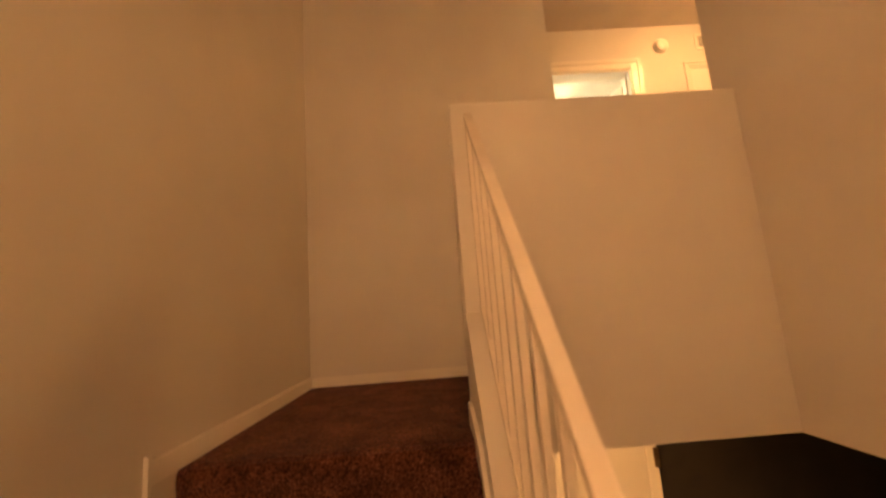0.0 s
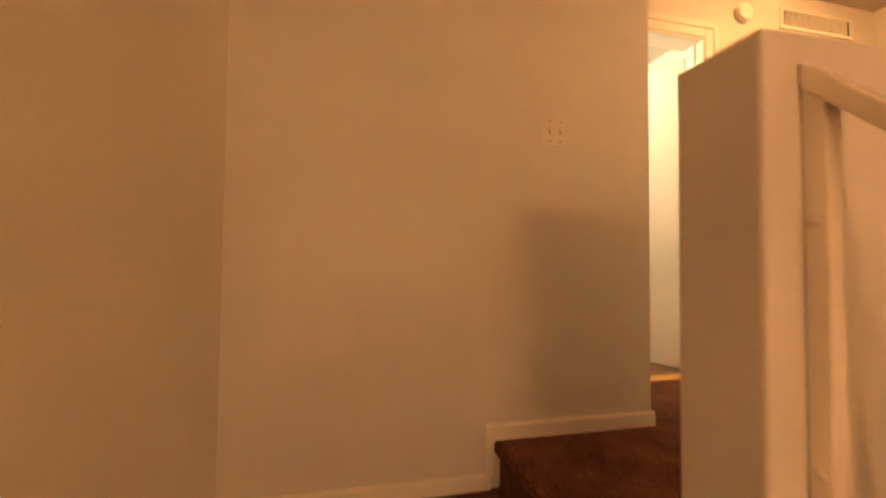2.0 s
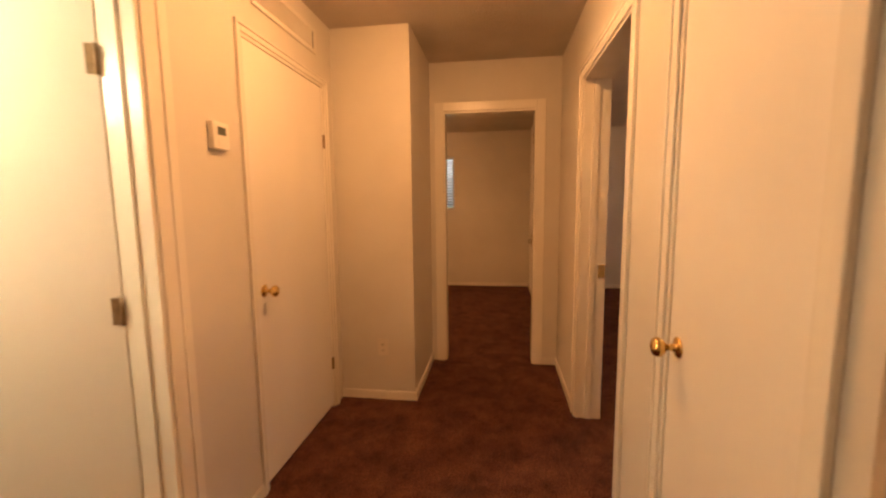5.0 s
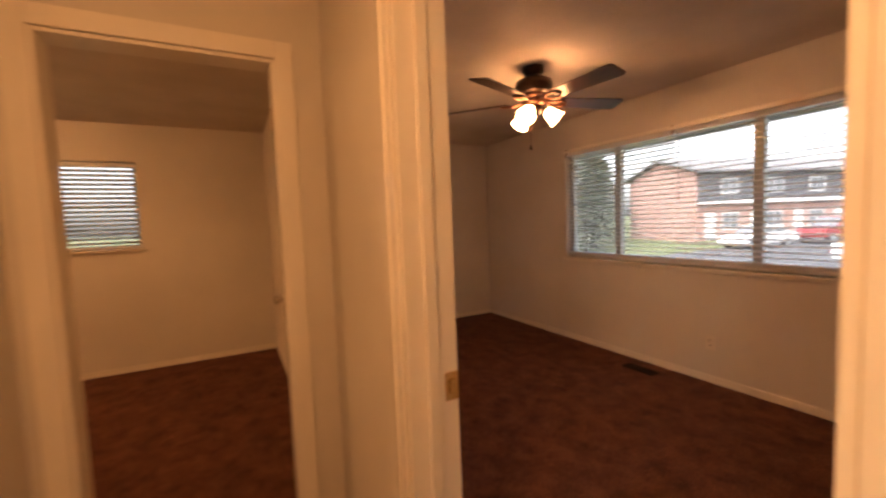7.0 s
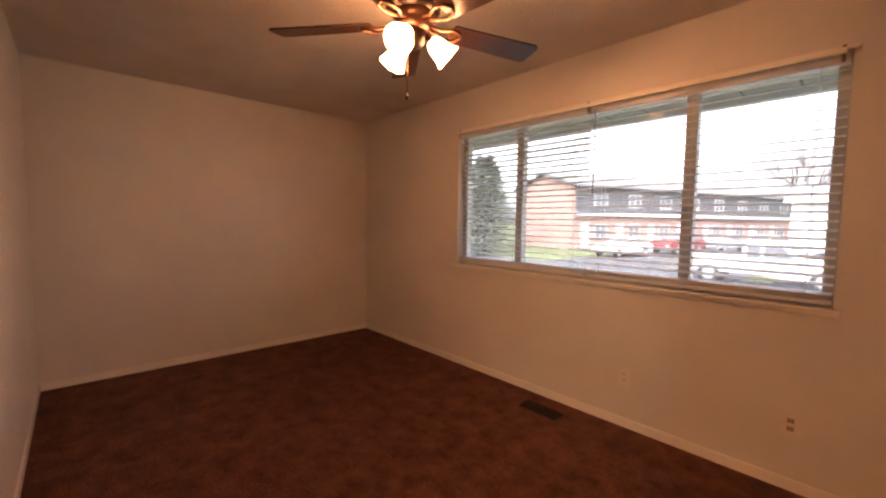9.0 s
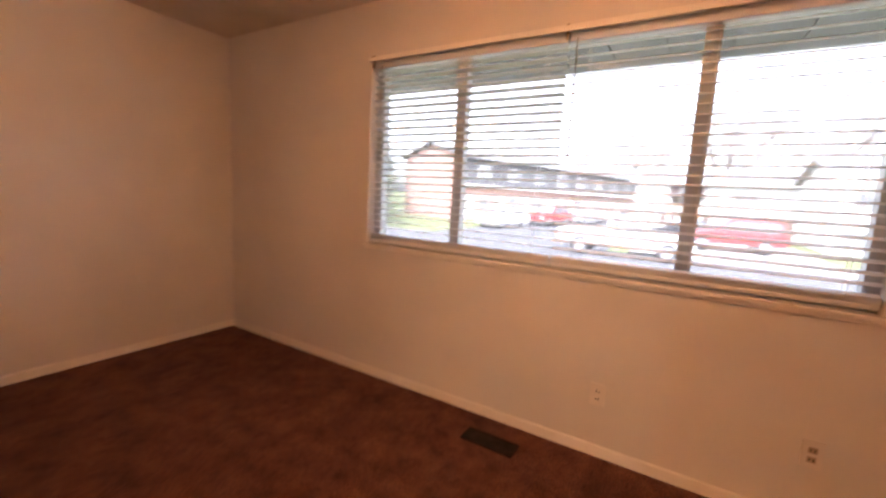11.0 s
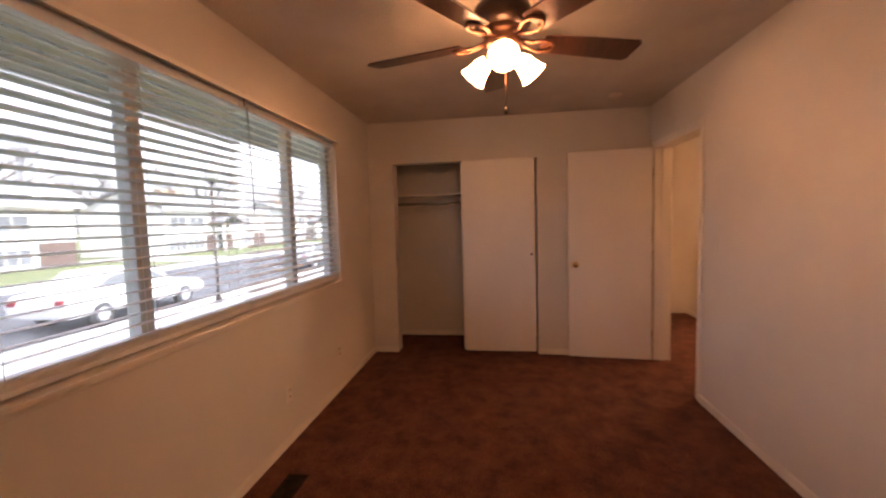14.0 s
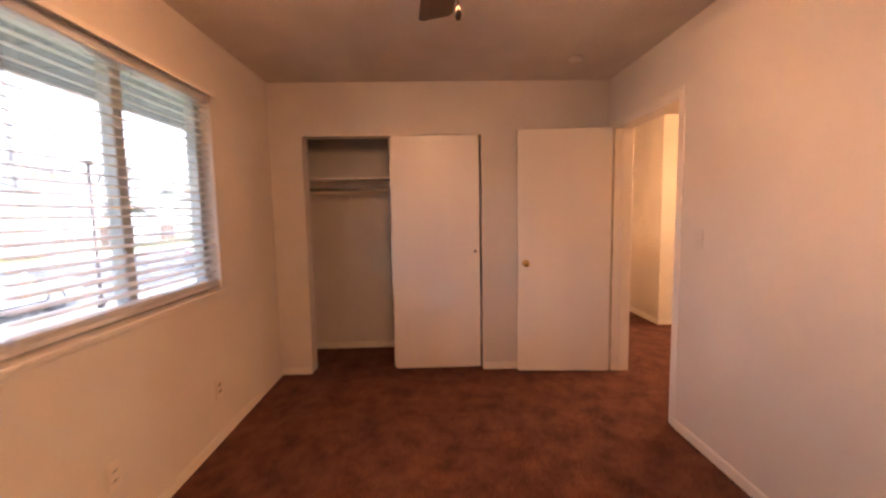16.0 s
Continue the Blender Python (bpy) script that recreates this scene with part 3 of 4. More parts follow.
switch_plate(pose(1.211, 0, 1.204))
outlet(pose(3.925, 0.231, 0.367, 0, 0, -90))
outlet(pose(4.674, WY, 0.324, 0, 0, 180), IVORY, IVORY, "ivory duplex wall outlet under the window")
outlet(pose(3.861, WY, 0.33, 0, 0, 180), IVORY, TAN, "ivory wall outlet with brown sockets")
outlet(pose(5.73, SS, 0.32, 0, 0, 0))
outlet(pose(7.80, 0.812, 0.308, 0, 0, -90))
blank = thing("light_switch", "painted-over light switch by the door", "light switch", pose(4.05, SS, 1.195))
part("plate", boxes((-0.036, 0.036, -0.006, 0, -0.058, 0.058), bevel=0.003), PAINT, blank)
part("toggle", boxes((-0.004, 0.004, -0.016, -0.006, -0.002, 0.009), bevel=0.001), PAINT, blank)

# ---- hallway fixtures ----
st = thing("thermostat", "ivory wall thermostat with a small grey display", "thermostat")
part("base", boxes((2.758, 2.848, 0.503, 0.527, 1.55, 1.65), bevel=0.004), PLASTIC, st)
part("display", boxes((2.783, 2.828, 0.5015, 0.503, 1.602, 1.632)), DISP, st, "grey display")
part("button", boxes((2.783, 2.823, 0.501, 0.503, 1.565, 1.578), bevel=0.001), PLASTIC, st)
sd = thing("smoke_detector", "round cream smoke detector on the wall", "smoke detector", pose(2.783, 0.527, 2.25, 90, 0, 0))
part("base", spin([(0.062, 0), (0.062, 0.012), (0.055, 0.016)], 28), PLASTIC, sd)
part("cover", spin([(0.054, 0.016), (0.056, 0.028), (0.048, 0.038), (0.02, 0.042)], 28), PLASTIC, sd)
gr = thing("return_air_grille", "cream louvred air grille above the closet door", "air grille")
part("frame", boxes((3.08, 3.70, 0.515, 0.527, 2.205, 2.225), (3.08, 3.70, 0.515, 0.527, 2.325, 2.345), (3.08, 3.10, 0.515, 0.527, 2.225, 2.325), (3.68, 3.70, 0.515, 0.527, 2.225, 2.325)), TRIM, gr)
# flat dark sheet paints the shade behind the slats
part("backing", boxes((3.10, 3.68, 0.524, 0.5267, 2.225, 2.325)), DARK, gr, "dark sheet in place of the shaded grille opening")
for i in range(28):
    x = 3.11 + i * 0.02
    part("slat", boxes((x - 0.0022, x + 0.0022, 0.516, 0.524, 2.225, 2.325)), TRIM, gr)

lamp = thing("hall_ceiling_light", "lit frosted glass dome ceiling light with bronze rim", "ceiling light", pose(2.95, -0.245, H))
part("rim", spin([(0.146, 0), (0.149, -0.02), (0.138, -0.035), (0.131, -0.033)], 36), BRONZE, lamp, "bronze rim")
part("dome", spin([(0.132, -0.033), (0.128, -0.06), (0.112, -0.085), (0.084, -0.105), (0.05, -0.117), (0.008, -0.12)], 36), DOME, lamp, "glowing frosted glass dome")
part("finial", spin([(0.008, -0.119), (0.012, -0.126), (0.006, -0.136)], 14), BRONZE, lamp)

bl = thing("bathroom_wall_light", "lit frosted bathroom wall light", "wall light", pose(1.66, 1.5, 1.95, 0, 90, 0))
part("backplate", spin([(0.07, 0), (0.07, 0.012), (0.05, 0.02)], 20), STEEL, bl)
part("globe", spin([(0.03, 0.02), (0.08, 0.05), (0.10, 0.1), (0.08, 0.15), (0.03, 0.18)], 20), BULB, bl, "glowing frosted globe")

sd = thing("smoke_detector", "small round white detector on the bedroom ceiling", "smoke detector", pose(3.334, -1.622, H))
part("base", spin([(0.055, 0), (0.055, -0.012), (0.045, -0.026), (0.015, -0.03)], 24), CEIL, sd)

# ---- floor register ----
fv = thing("floor_register", "dark metal floor register set in the carpet", "floor register", pose(5.145, -3.765, 0.0) @ Matrix.Diagonal((0.85, 0.78, 1, 1)))
part("frame", boxes((-0.17, 0.17, -0.075, -0.062, 0.0, 0.007), (-0.17, 0.17, 0.062, 0.075, 0.0, 0.007), (-0.17, -0.155, -0.062, 0.062, 0.0, 0.007), (0.155, 0.17, -0.062, 0.062, 0.0, 0.007)), MATTDARK, fv)
part("backing", boxes((-0.155, 0.155, -0.062, 0.062, 0.0, 0.002)), MATTDARK, fv)
for i in range(15):
    x = -0.145 + i * 0.0207
    part("louvre", boxes((x - 0.003, x + 0.003, -0.062, 0.062, 0.002, 0.005)), MATTDARK, fv)

# ---- ceiling fan ----
FX, FY = 5.125, -2.60
fan = thing("ceiling_fan", "five-blade dark walnut ceiling fan with three lit bell shades", "ceiling fan", pose(FX, FY, H))
part("canopy", spin([(0.075, 0), (0.075, -0.03), (0.06, -0.055), (0.045, -0.06)], 28), BRONZE, fan)
part("motor", spin([(0.045, -0.06), (0.09, -0.08), (0.125, -0.10), (0.135, -0.135), (0.125, -0.175), (0.10, -0.195)], 36), BRONZE, fan)
part("collar", spin([(0.10, -0.195), (0.085, -0.215), (0.075, -0.235), (0.085, -0.25), (0.06, -0.27)], 32), COPPER, fan, "antique copper collar")
part("light_hub", spin([(0.06, -0.27), (0.058, -0.30), (0.05, -0.325), (0.03, -0.34), (0.008, -0.345)], 24), BRONZE, fan)
BLADE_Z, TURN = -0.235, 183.0
for i in range(5):
    m = pose(0, 0, BLADE_Z, 0, 0, TURN + 72 * i)
    o = [(0.19, -0.056), (0.20, -0.062), (0.665, -0.076), (0.685, -0.058), (0.685, 0.058), (0.665, 0.076), (0.20, 0.062), (0.19, 0.056)]
    bm = prism(o, "z", -0.004, 0.004, bevel=0.0015, seg=1)
    bmesh.ops.transform(bm, matrix=m @ pose(0, 0, 0, -12, 0, 0), verts=bm.verts[:])
    blade = part("blade", bm, BLADE, fan, "dark walnut fan blade")
    bm = bmesh.new()
    for s in (-1, 1):
        t2 = tube([(0.07, 0.012 * s, 0.004), (0.13, 0.02 * s, -0.012), (0.18, 0.042 * s, -0.014), (0.225, 0.034 * s, -0.012), (0.25, 0.0, -0.010)], 0.008, 8)
        me = bpy.data.meshes.new("arm_half")
        t2.to_mesh(me)
        t2.free()
        bm.from_mesh(me)
        bpy.data.meshes.remove(me)
    bmesh.ops.transform(bm, matrix=m @ pose(0, 0, 0, -12, 0, 0), verts=bm.verts[:])
    part("blade_arm", bm, COPPER, blade, "antique copper blade arm")
for a in (0, 120, 240):
    m = pose(0, 0, -0.268, 0, 0, a) @ pose(0.045, 0, 0, 0, 180 - 50, 0) @ Matrix.Scale(0.92, 4)
    bm = spin([(0.012, -0.01), (0.013, 0.045), (0.024, 0.05), (0.024, 0.065)], 16)
    bmesh.ops.transform(bm, matrix=m, verts=bm.verts[:])
    arm = part("socket_arm", bm, COPPER, fan, "antique copper lamp socket")
    bm = spin([(0.024, 0.055), (0.036, 0.068), (0.045, 0.09), (0.05, 0.12), (0.058, 0.15), (0.068, 0.168), (0.070, 0.172), (0.066, 0.171),
               (0.056, 0.151), (0.047, 0.12), (0.042, 0.092), (0.033, 0.071), (0.012, 0.064)], 28, caps=False)
    bmesh.ops.transform(bm, matrix=m, verts=bm.verts[:])
    shade = part("shade", bm, SHADE, arm, "glowing frosted glass bell shade")
    bm = spin([(0.012, 0.064), (0.016, 0.075), (0.022, 0.088), (0.024, 0.100), (0.018, 0.113), (0.003, 0.119)], 18)
    bmesh.ops.transform(bm, matrix=m, verts=bm.verts[:])
    part("bulb", bm, FANBULB, fan, "lit frosted bulb")
part("pull_chain", tube([(0.03, 0.01, -0.34), (0.03, 0.01, -0.54)], 0.0022, 6), COPPER, fan)
part("pull_knob", spin([(0.003, -0.535), (0.008, -0.547), (0.010, -0.56), (0.006, -0.57)], 12, 0.03, 0.01), BRONZE, fan)

# ---- bedroom window ----
w = thing("window_1", "wide white sliding window in three panes", "window")
w["kind"] = "structure"
GY = -4.085
fr = part("window_frame", boxes((WX0, WX1, GY - 0.03, GY + 0.03, WZ0, WZ0 + 0.05), (WX0, WX1, GY - 0.03, GY + 0.03, WZ1 - 0.045, WZ1), (WX0, WX0 + 0.05, GY - 0.03, GY + 0.03, WZ0 + 0.05, WZ1 - 0.045),
                                (WX1 - 0.05, WX1, GY - 0.03, GY + 0.03, WZ0 + 0.05, WZ1 - 0.045)), FRAME, w)
for x in (4.388, 5.592):
    part("mullion", boxes((x - 0.032, x + 0.032, GY - 0.028, GY + 0.034, WZ0 + 0.05, WZ1 - 0.045), bevel=0.004), FRAME, w)
for x0, x1 in ((WX0 + 0.05, 4.356), (4.42, 5.56), (5.624, WX1 - 0.05)):
    p = part("pane", boxes((x0, x1, GY - 0.003, GY + 0.003, WZ0 + 0.05, WZ1 - 0.045)), GLASS, w, "clear glass pane")
    p.visible_shadow = False
part("window_sill", boxes((WX0 - 0.025, WX1 + 0.02, WY + 0.001, WY + 0.030, WZ0 - 0.012, WZ0 + 0.004), (WX0, WX1, GY + 0.03, WY + 0.001, WZ0 - 0.004, WZ0 + 0.002), bevel=0.0015), TRIM, w)
part("sill_apron", boxes((WX0 - 0.02, WX1 + 0.015, WY, WY + 0.014, WZ0 - 0.032, WZ0 - 0.012), bevel=0.003), TRIM, w)
part("trim_head", boxes((WX0 - 0.02, WX1 + 0.02, WY, WY + 0.012, WZ1, WZ1 + 0.02), bevel=0.003), TRIM, w)


def blind(x0, x1, z_low, tilt, wand_x, label):
    """Horizontal slats on ladder cords under a head rail, tilted by so many degrees."""
    ob = thing("window_blind", label, "window blind", group="blinds of the wide window")
    y = WY - 0.037
    part("head_rail", boxes((x0, x1, y - 0.025, y + 0.025, WZ1 - 0.052, WZ1 - 0.006), bevel=0.003), SLAT, ob)
    part("bottom_rail", boxes((x0, x1, y - 0.022, y + 0.022, z_low, z_low + 0.022), bevel=0.004), SLAT, ob)
    bm = prism([(-0.0245, -0.0012), (0, 0.0028), (0.0245, -0.0012), (0.0245, 0.0010), (0, 0.0052), (-0.0245, 0.0010)], "x", x0, x1)
    me = mesh_of("slat", bm, SLAT)
    n = 25
    z0, z1 = z_low + 0.05, WZ1 - 0.075
    for i in range(n):
        s = new("slat", me)
        s.parent = ob
        s.matrix_local = pose(0, y, z0 + (z1 - z0) * i / (n - 1) + 0.0012 * math.sin(i * 2.3), tilt + 1.2 * math.sin(i * 1.7), 0, 0)
    for i in range(4):
        s = new("slat", me)
        s.parent = ob
        s.matrix_local = pose(0, y, z_low + 0.026 + 0.0055 * i, 0, 0, 0)
    for k in (0.08, 0.5, 0.92):
        x = x0 + (x1 - x0) * k
        for dy in (-0.026, 0.026):
            part("cord", tube([(x, y + dy, z_low + 0.02), (x, y + dy, WZ1 - 0.05)], 0.0011, 5), SLAT, ob)
    part("wand", tube([(wand_x, y + 0.035, WZ1 - 0.04), (wand_x - 0.004, y + 0.042, WZ1 - 0.62)], 0.004, 8), STEEL, ob, "thin clear tilt wand")
    return ob


blind(4.99, WX1 - 0.008, 0.936, 8, 6.14, "white horizontal blind with open slats, east half")
blind(WX0 + 0.008, 4.98, 0.938, -11, 4.94, "white horizontal blind with slats tilted outward, west half")

# ---- second bedroom window ----
w = thing("window_2", "small white window with a lowered blind", "window")
w["kind"] = "structure"
part("window_frame", boxes((7.86, 7.90, 0.155, 0.815, 1.225, 1.265), (7.86, 7.90, 0.155, 0.815, 2.035, 2.075), (7.86, 7.90, 0.155, 0.195, 1.265, 2.035), (7.86, 7.90, 0.775, 0.815, 1.265, 2.035), (7.86, 7.90, 0.195, 0.775, 1.63, 1.66)), FRAME, w)
p = part("pane", boxes((7.878, 7.882, 0.195, 0.775, 1.265, 2.035)), GLASS, w, "clear glass pane")
p.visible_shadow = False
part("window_sill", boxes((7.765, 7.862, 0.135, 0.835, 1.205, 1.224), bevel=0.002), TRIM, w)
ob = thing("window_blind", "small white horizontal blind, lowered", "window blind")
part("head_rail", boxes((7.80, 7.84, 0.16, 0.81, 2.015, 2.06), bevel=0.003), SLAT, ob)
part("bottom_rail", boxes((7.80, 7.84, 0.16, 0.81, 1.24, 1.26), bevel=0.003), SLAT, ob)
me = mesh_of("slat", prism([(-0.0245, -0.0012), (0, 0.0028), (0.0245, -0.0012), (0.0245, 0.0010), (0, 0.0052), (-0.0245, 0.0010)], "y", 0.16, 0.81), SLAT)
for i in range(17):
    s = new("slat", me)
    s.parent = ob
    s.matrix_local = pose(7.82, 0, 1.29 + i * 0.0435, 0, 30, 0)

# ---- lamps of the rooms beyond ----
rl = thing("second_bedroom_ceiling_light", "lit frosted glass dome on the second bedroom ceiling", "ceiling light", pose(6.3, 1.2, H))
part("rim", spin([(0.15, 0), (0.153, -0.02), (0.14, -0.03)], 28), BRONZE, rl, "bronze rim")
part("dome", spin([(0.138, -0.03), (0.13, -0.06), (0.09, -0.09), (0.01, -0.105)], 28), ROOMGLOW, rl, "glowing frosted glass dome")
el = thing("entry_wall_light", "lit two-globe wall light high over the stair foot", "wall light", pose(0.36, -3.7, 1.05))
part("backplate", boxes((-0.24, 0.24, 0, 0.02, -0.05, 0.05), bevel=0.004), BRASS, el, "brass backplate")
for x in (-0.16, 0.16):
    arm = part("arm", tube([(x, 0.02, 0), (x, 0.07, -0.01), (x, 0.10, 0.0)], 0.008, 8), BRASS, el)
    bm = spin([(0.02, -0.06), (0.05, -0.045), (0.065, 0), (0.05, 0.045), (0.02, 0.06)], 20)
    bmesh.ops.translate(bm, vec=(x, 0.16, 0), verts=bm.verts[:])
    part("globe", bm, ENTRY, arm, "glowing frosted globe")

# ---- outdoors: eaves of this house ----
G = -1.1
eave = thing("eave", "grey ribbed soffit and fascia over the window", "eave")
eave["kind"] = "structure"
SOFFIT = surface("grey_soffit", (0.15, 0.15, 0.18), (0.20, 0.20, 0.235), 3, 0.6)
part("soffit", boxes((1.0, 11.2, -4.81, -4.137, 2.185, 2.2)), SOFFIT, eave)
me = mesh_of("soffit_panel", boxes((0, 0.285, -4.81, -4.137, 2.168, 2.1845)), SOFFIT)
for i in range(34):
    o = new("soffit_panel", me)
    o.parent = eave
    o.matrix_local = pose(1.0 + 0.3 * i, 0, 0)
part("fascia", boxes((1.0, 11.2, -4.84, -4.81, 2.13, 2.33), bevel=0.004), FRAME, eave)
part("roof_edge", boxes((-0.5, 11.2, -4.9, 3.2, 2.57, 2.62)), ROOF, eave)

# ---- ground, street ----
bm = bmesh.new()
R = 400.0
for x0, x1, y0, y1 in ((-R, R, -R, -4.136), (-R, R, 2.63, R), (-R, -0.13, -4.136, 2.63), (7.94, R, -4.136, 2.63)):
    bm.faces.new([bm.verts.new(v) for v in ((x0, y0, G), (x1, y0, G), (x1, y1, G), (x0, y1, G))])
structure("ground", bm, GRASS, "yellowed winter lawn", "ground")
structure("road", boxes((-150, 120, -22.4, -12.4, G + 0.004, G + 0.02)), ASPHALT, "grey asphalt street", "road")
structure("side_street", boxes((7.5, 17.5, -140, -22.4, G + 0.004, G + 0.016)), ASPHALT, "grey asphalt side street and parking bays", "road")
structure("pavement_near", boxes((-150, 120, -12.4, -10.6, G, G + 0.13), bevel=0.02), CONCRETE, "pale concrete pavement with kerb", "pavement")
structure("pavement_far", boxes((-150, 6.5, -24.4, -22.4, G, G + 0.13), bevel=0.02), CONCRETE, "pale concrete pavement with kerb", "pavement")
structure("driveway", boxes((-1.5, 6.3, -36, -24.4, G, G + 0.05)), CONCRETE, "pale concrete driveway", "driveway")
structure("driveway_west", boxes((-24.5, -20.5, -36, -24.4, G, G + 0.05)), CONCRETE, "pale concrete driveway", "driveway")


# ---- buildings ----
def window_part(parent, x0, x1, z0, z1, y, bars=1):
    w = part("window", boxes((x0 - 0.08, x1 + 0.08, y, y + 0.06, z0 - 0.08, z0), (x0 - 0.08, x1 + 0.08, y, y + 0.06, z1, z1 + 0.08), (x0 - 0.08, x0, y, y + 0.06, z0, z1),
                             (x1, x1 + 0.08, y, y + 0.06, z0, z1), *[(x0 + (x1 - x0) * (k + 1) / (bars + 1) - 0.03, x0 + (x1 - x0) * (k + 1) / (bars + 1) + 0.03, y, y + 0.05, z0, z1) for k in range(bars)]),
             WHITESIDE, parent, "white framed window")
    part("pane", boxes((x0, x1, y, y + 0.02, z0, z1)), DGLASS, w, "dark glass")
    return w


def gable_roof(x0, x1, y0, y1, ze, zr, over=0.5, along="x"):
    if along == "x":
        ym = (y0 + y1) / 2
        return prism([(y0 - over, ze), (ym, zr), (y1 + over, ze), (y1 + over, ze - 0.18), (ym, zr - 0.2), (y0 - over, ze - 0.18)], "x", x0 - over, x1 + over)
    xm = (x0 + x1) / 2
    return prism([(x0 - over, ze), (xm, zr), (x1 + over, ze), (x1 + over, ze - 0.18), (xm, zr - 0.2), (x0 - over, ze - 0.18)], "y", y0 - over, y1 + over)


def split_house(m, label, wide=16.0, porch=True):
    """A two-storey house in local metres, its front on y = 0 facing +y."""
    ob = thing("house", label, "house", m)
    part("lower_wall", boxes((0, wide, -9, -0.12, 0, 1.75)), WHITESIDE, ob, "white lower wall")
    for x0, x1 in ((0.0, 2.4), (6.4, 7.7), (9.2, 10.6)):
        part("brick_panel", boxes((x0 + 0.01, x1, -0.125, -0.03, 0, 1.745)), BROWNBRICK, ob, "brown brick panel")
    part("upper_wall", boxes((0, wide, -9, 0, 1.75, 4.4)), WHITESIDE, ob, "white upper wall")
    part("entry_panel", boxes((6.9, 10.1, -0.01, 0.04, 2.5, 4.3)), BROWNBRICK, ob, "dark brown panel over the entry")
    for x in (7.0, 8.0, 9.0, 9.95):
        part("entry_batten", boxes((x, x + 0.09, 0.04, 0.08, 2.5, 4.3)), WHITESIDE, ob)
    part("gable_end", prism([(-9, 4.4), (0, 4.4), (-4.5, 6.0)], "x", 0.02, wide - 0.02), WHITESIDE, ob)
    part("fascia", boxes((-0.5, wide + 0.5, 0.5, 0.56, 4.22, 4.48)), WHITESIDE, ob)
    roof = part("roof", gable_roof(0, wide, -9, 0, 4.5, 6.15), ROOF, ob, "grey shingle roof")
    for cx in (wide * 0.55, wide * 0.55 + 1.9):
        part("chimney", boxes((cx, cx + 0.9, -4.9, -4.1, 5.3, 6.55), (cx - 0.06, cx + 0.96, -4.96, -4.04, 6.55, 6.65)), TANBRICK, roof, "tan brick chimney")
    for x in (3.0, 11.0, 13.4):
        if x + 2.2 < wide:
            window_part(ob, x, x + 1.9, 2.6, 3.6, 0.002)
            window_part(ob, x - 0.1, x + 2.1, 0.35, 1.35, -0.118, 2)
    door = part("door", boxes((8.0, 8.95, -0.12, -0.06, 0.2, 2.3), bevel=0.02), BLACK, ob, "dark front door")
    part("door_frame", boxes((7.85, 8.0, -0.12, 0.02, 0.2, 2.45), (8.95, 9.1, -0.12, 0.02, 0.2, 2.45), (8.0, 8.95, -0.12, 0.02, 2.3, 2.45)), WHITESIDE, door)
    if porch:
        for x in (7.2, 9.8):
            part("porch_post", boxes((x - 0.09, x + 0.09, 1.3, 1.48, 0, 3.0), (x - 0.13, x + 0.13, 1.26, 1.52, 0, 0.2), (x - 0.13, x + 0.13, 1.26, 1.52, 2.85, 3.0)), WHITESIDE, ob)
        part("porch_roof", gable_roof(7.0, 10.0, 0, 1.5, 3.15, 3.9, 0.25, "y"), ROOF, ob)
    return ob


split_house(pose(-19.0, -34, G), "white two-storey house with brown brick panels and grey roof")
split_house(pose(-42.0, -33, G), "white two-storey house with grey roof and porch")
split_house(pose(-66.0, -34, G), "pale two-storey house far along the street")
split_house(pose(-4.0, -47, G), "white house set back behind the driveway", 13.0)

# long two-storey block with dark siding: local x runs along its front, which faces +y
block = thing("apartment_block", "long two-storey block with dark grey siding and brick end", "apartment block", pose(10.0, -74.3, G, 0, 0, 73.4))
L = 42.0
part("lower_wall", boxes((0.02, L, -8, -0.5, 0, 3.1)), BRICK, block, "red brick lower wall")
part("upper_wall", boxes((0.0, L, -8, 0, 3.1, 5.6)), GREYSIDE, block, "dark grey upper siding")
part("end_wall", prism([(-8.05, 0), (0.02, 0), (0.02, 5.55), (-4.0, 6.9), (-8.05, 5.55)], "x", L, L + 0.2), BRICK, block, "red brick end wall")
part("roof", gable_roof(0, L, -8, 0, 5.75, 7.2, 0.6), ROOF, block, "grey shingle roof")
part("white_band", boxes((0, L, 0.0, 0.05, 3.05, 3.3)), WHITESIDE, block)
for i in range(9):
    x = 2.2 + i * 4.5
    window_part(block, x, x + 1.5, 3.9, 5.0, 0.002)
    window_part(block, x - 0.6, x + 0.9, 0.9, 2.2, -0.498)
    part("door", boxes((x + 1.6, x + 2.6, -0.5, -0.43, 0.05, 2.3), bevel=0.02), WHITESIDE, block, "white door")


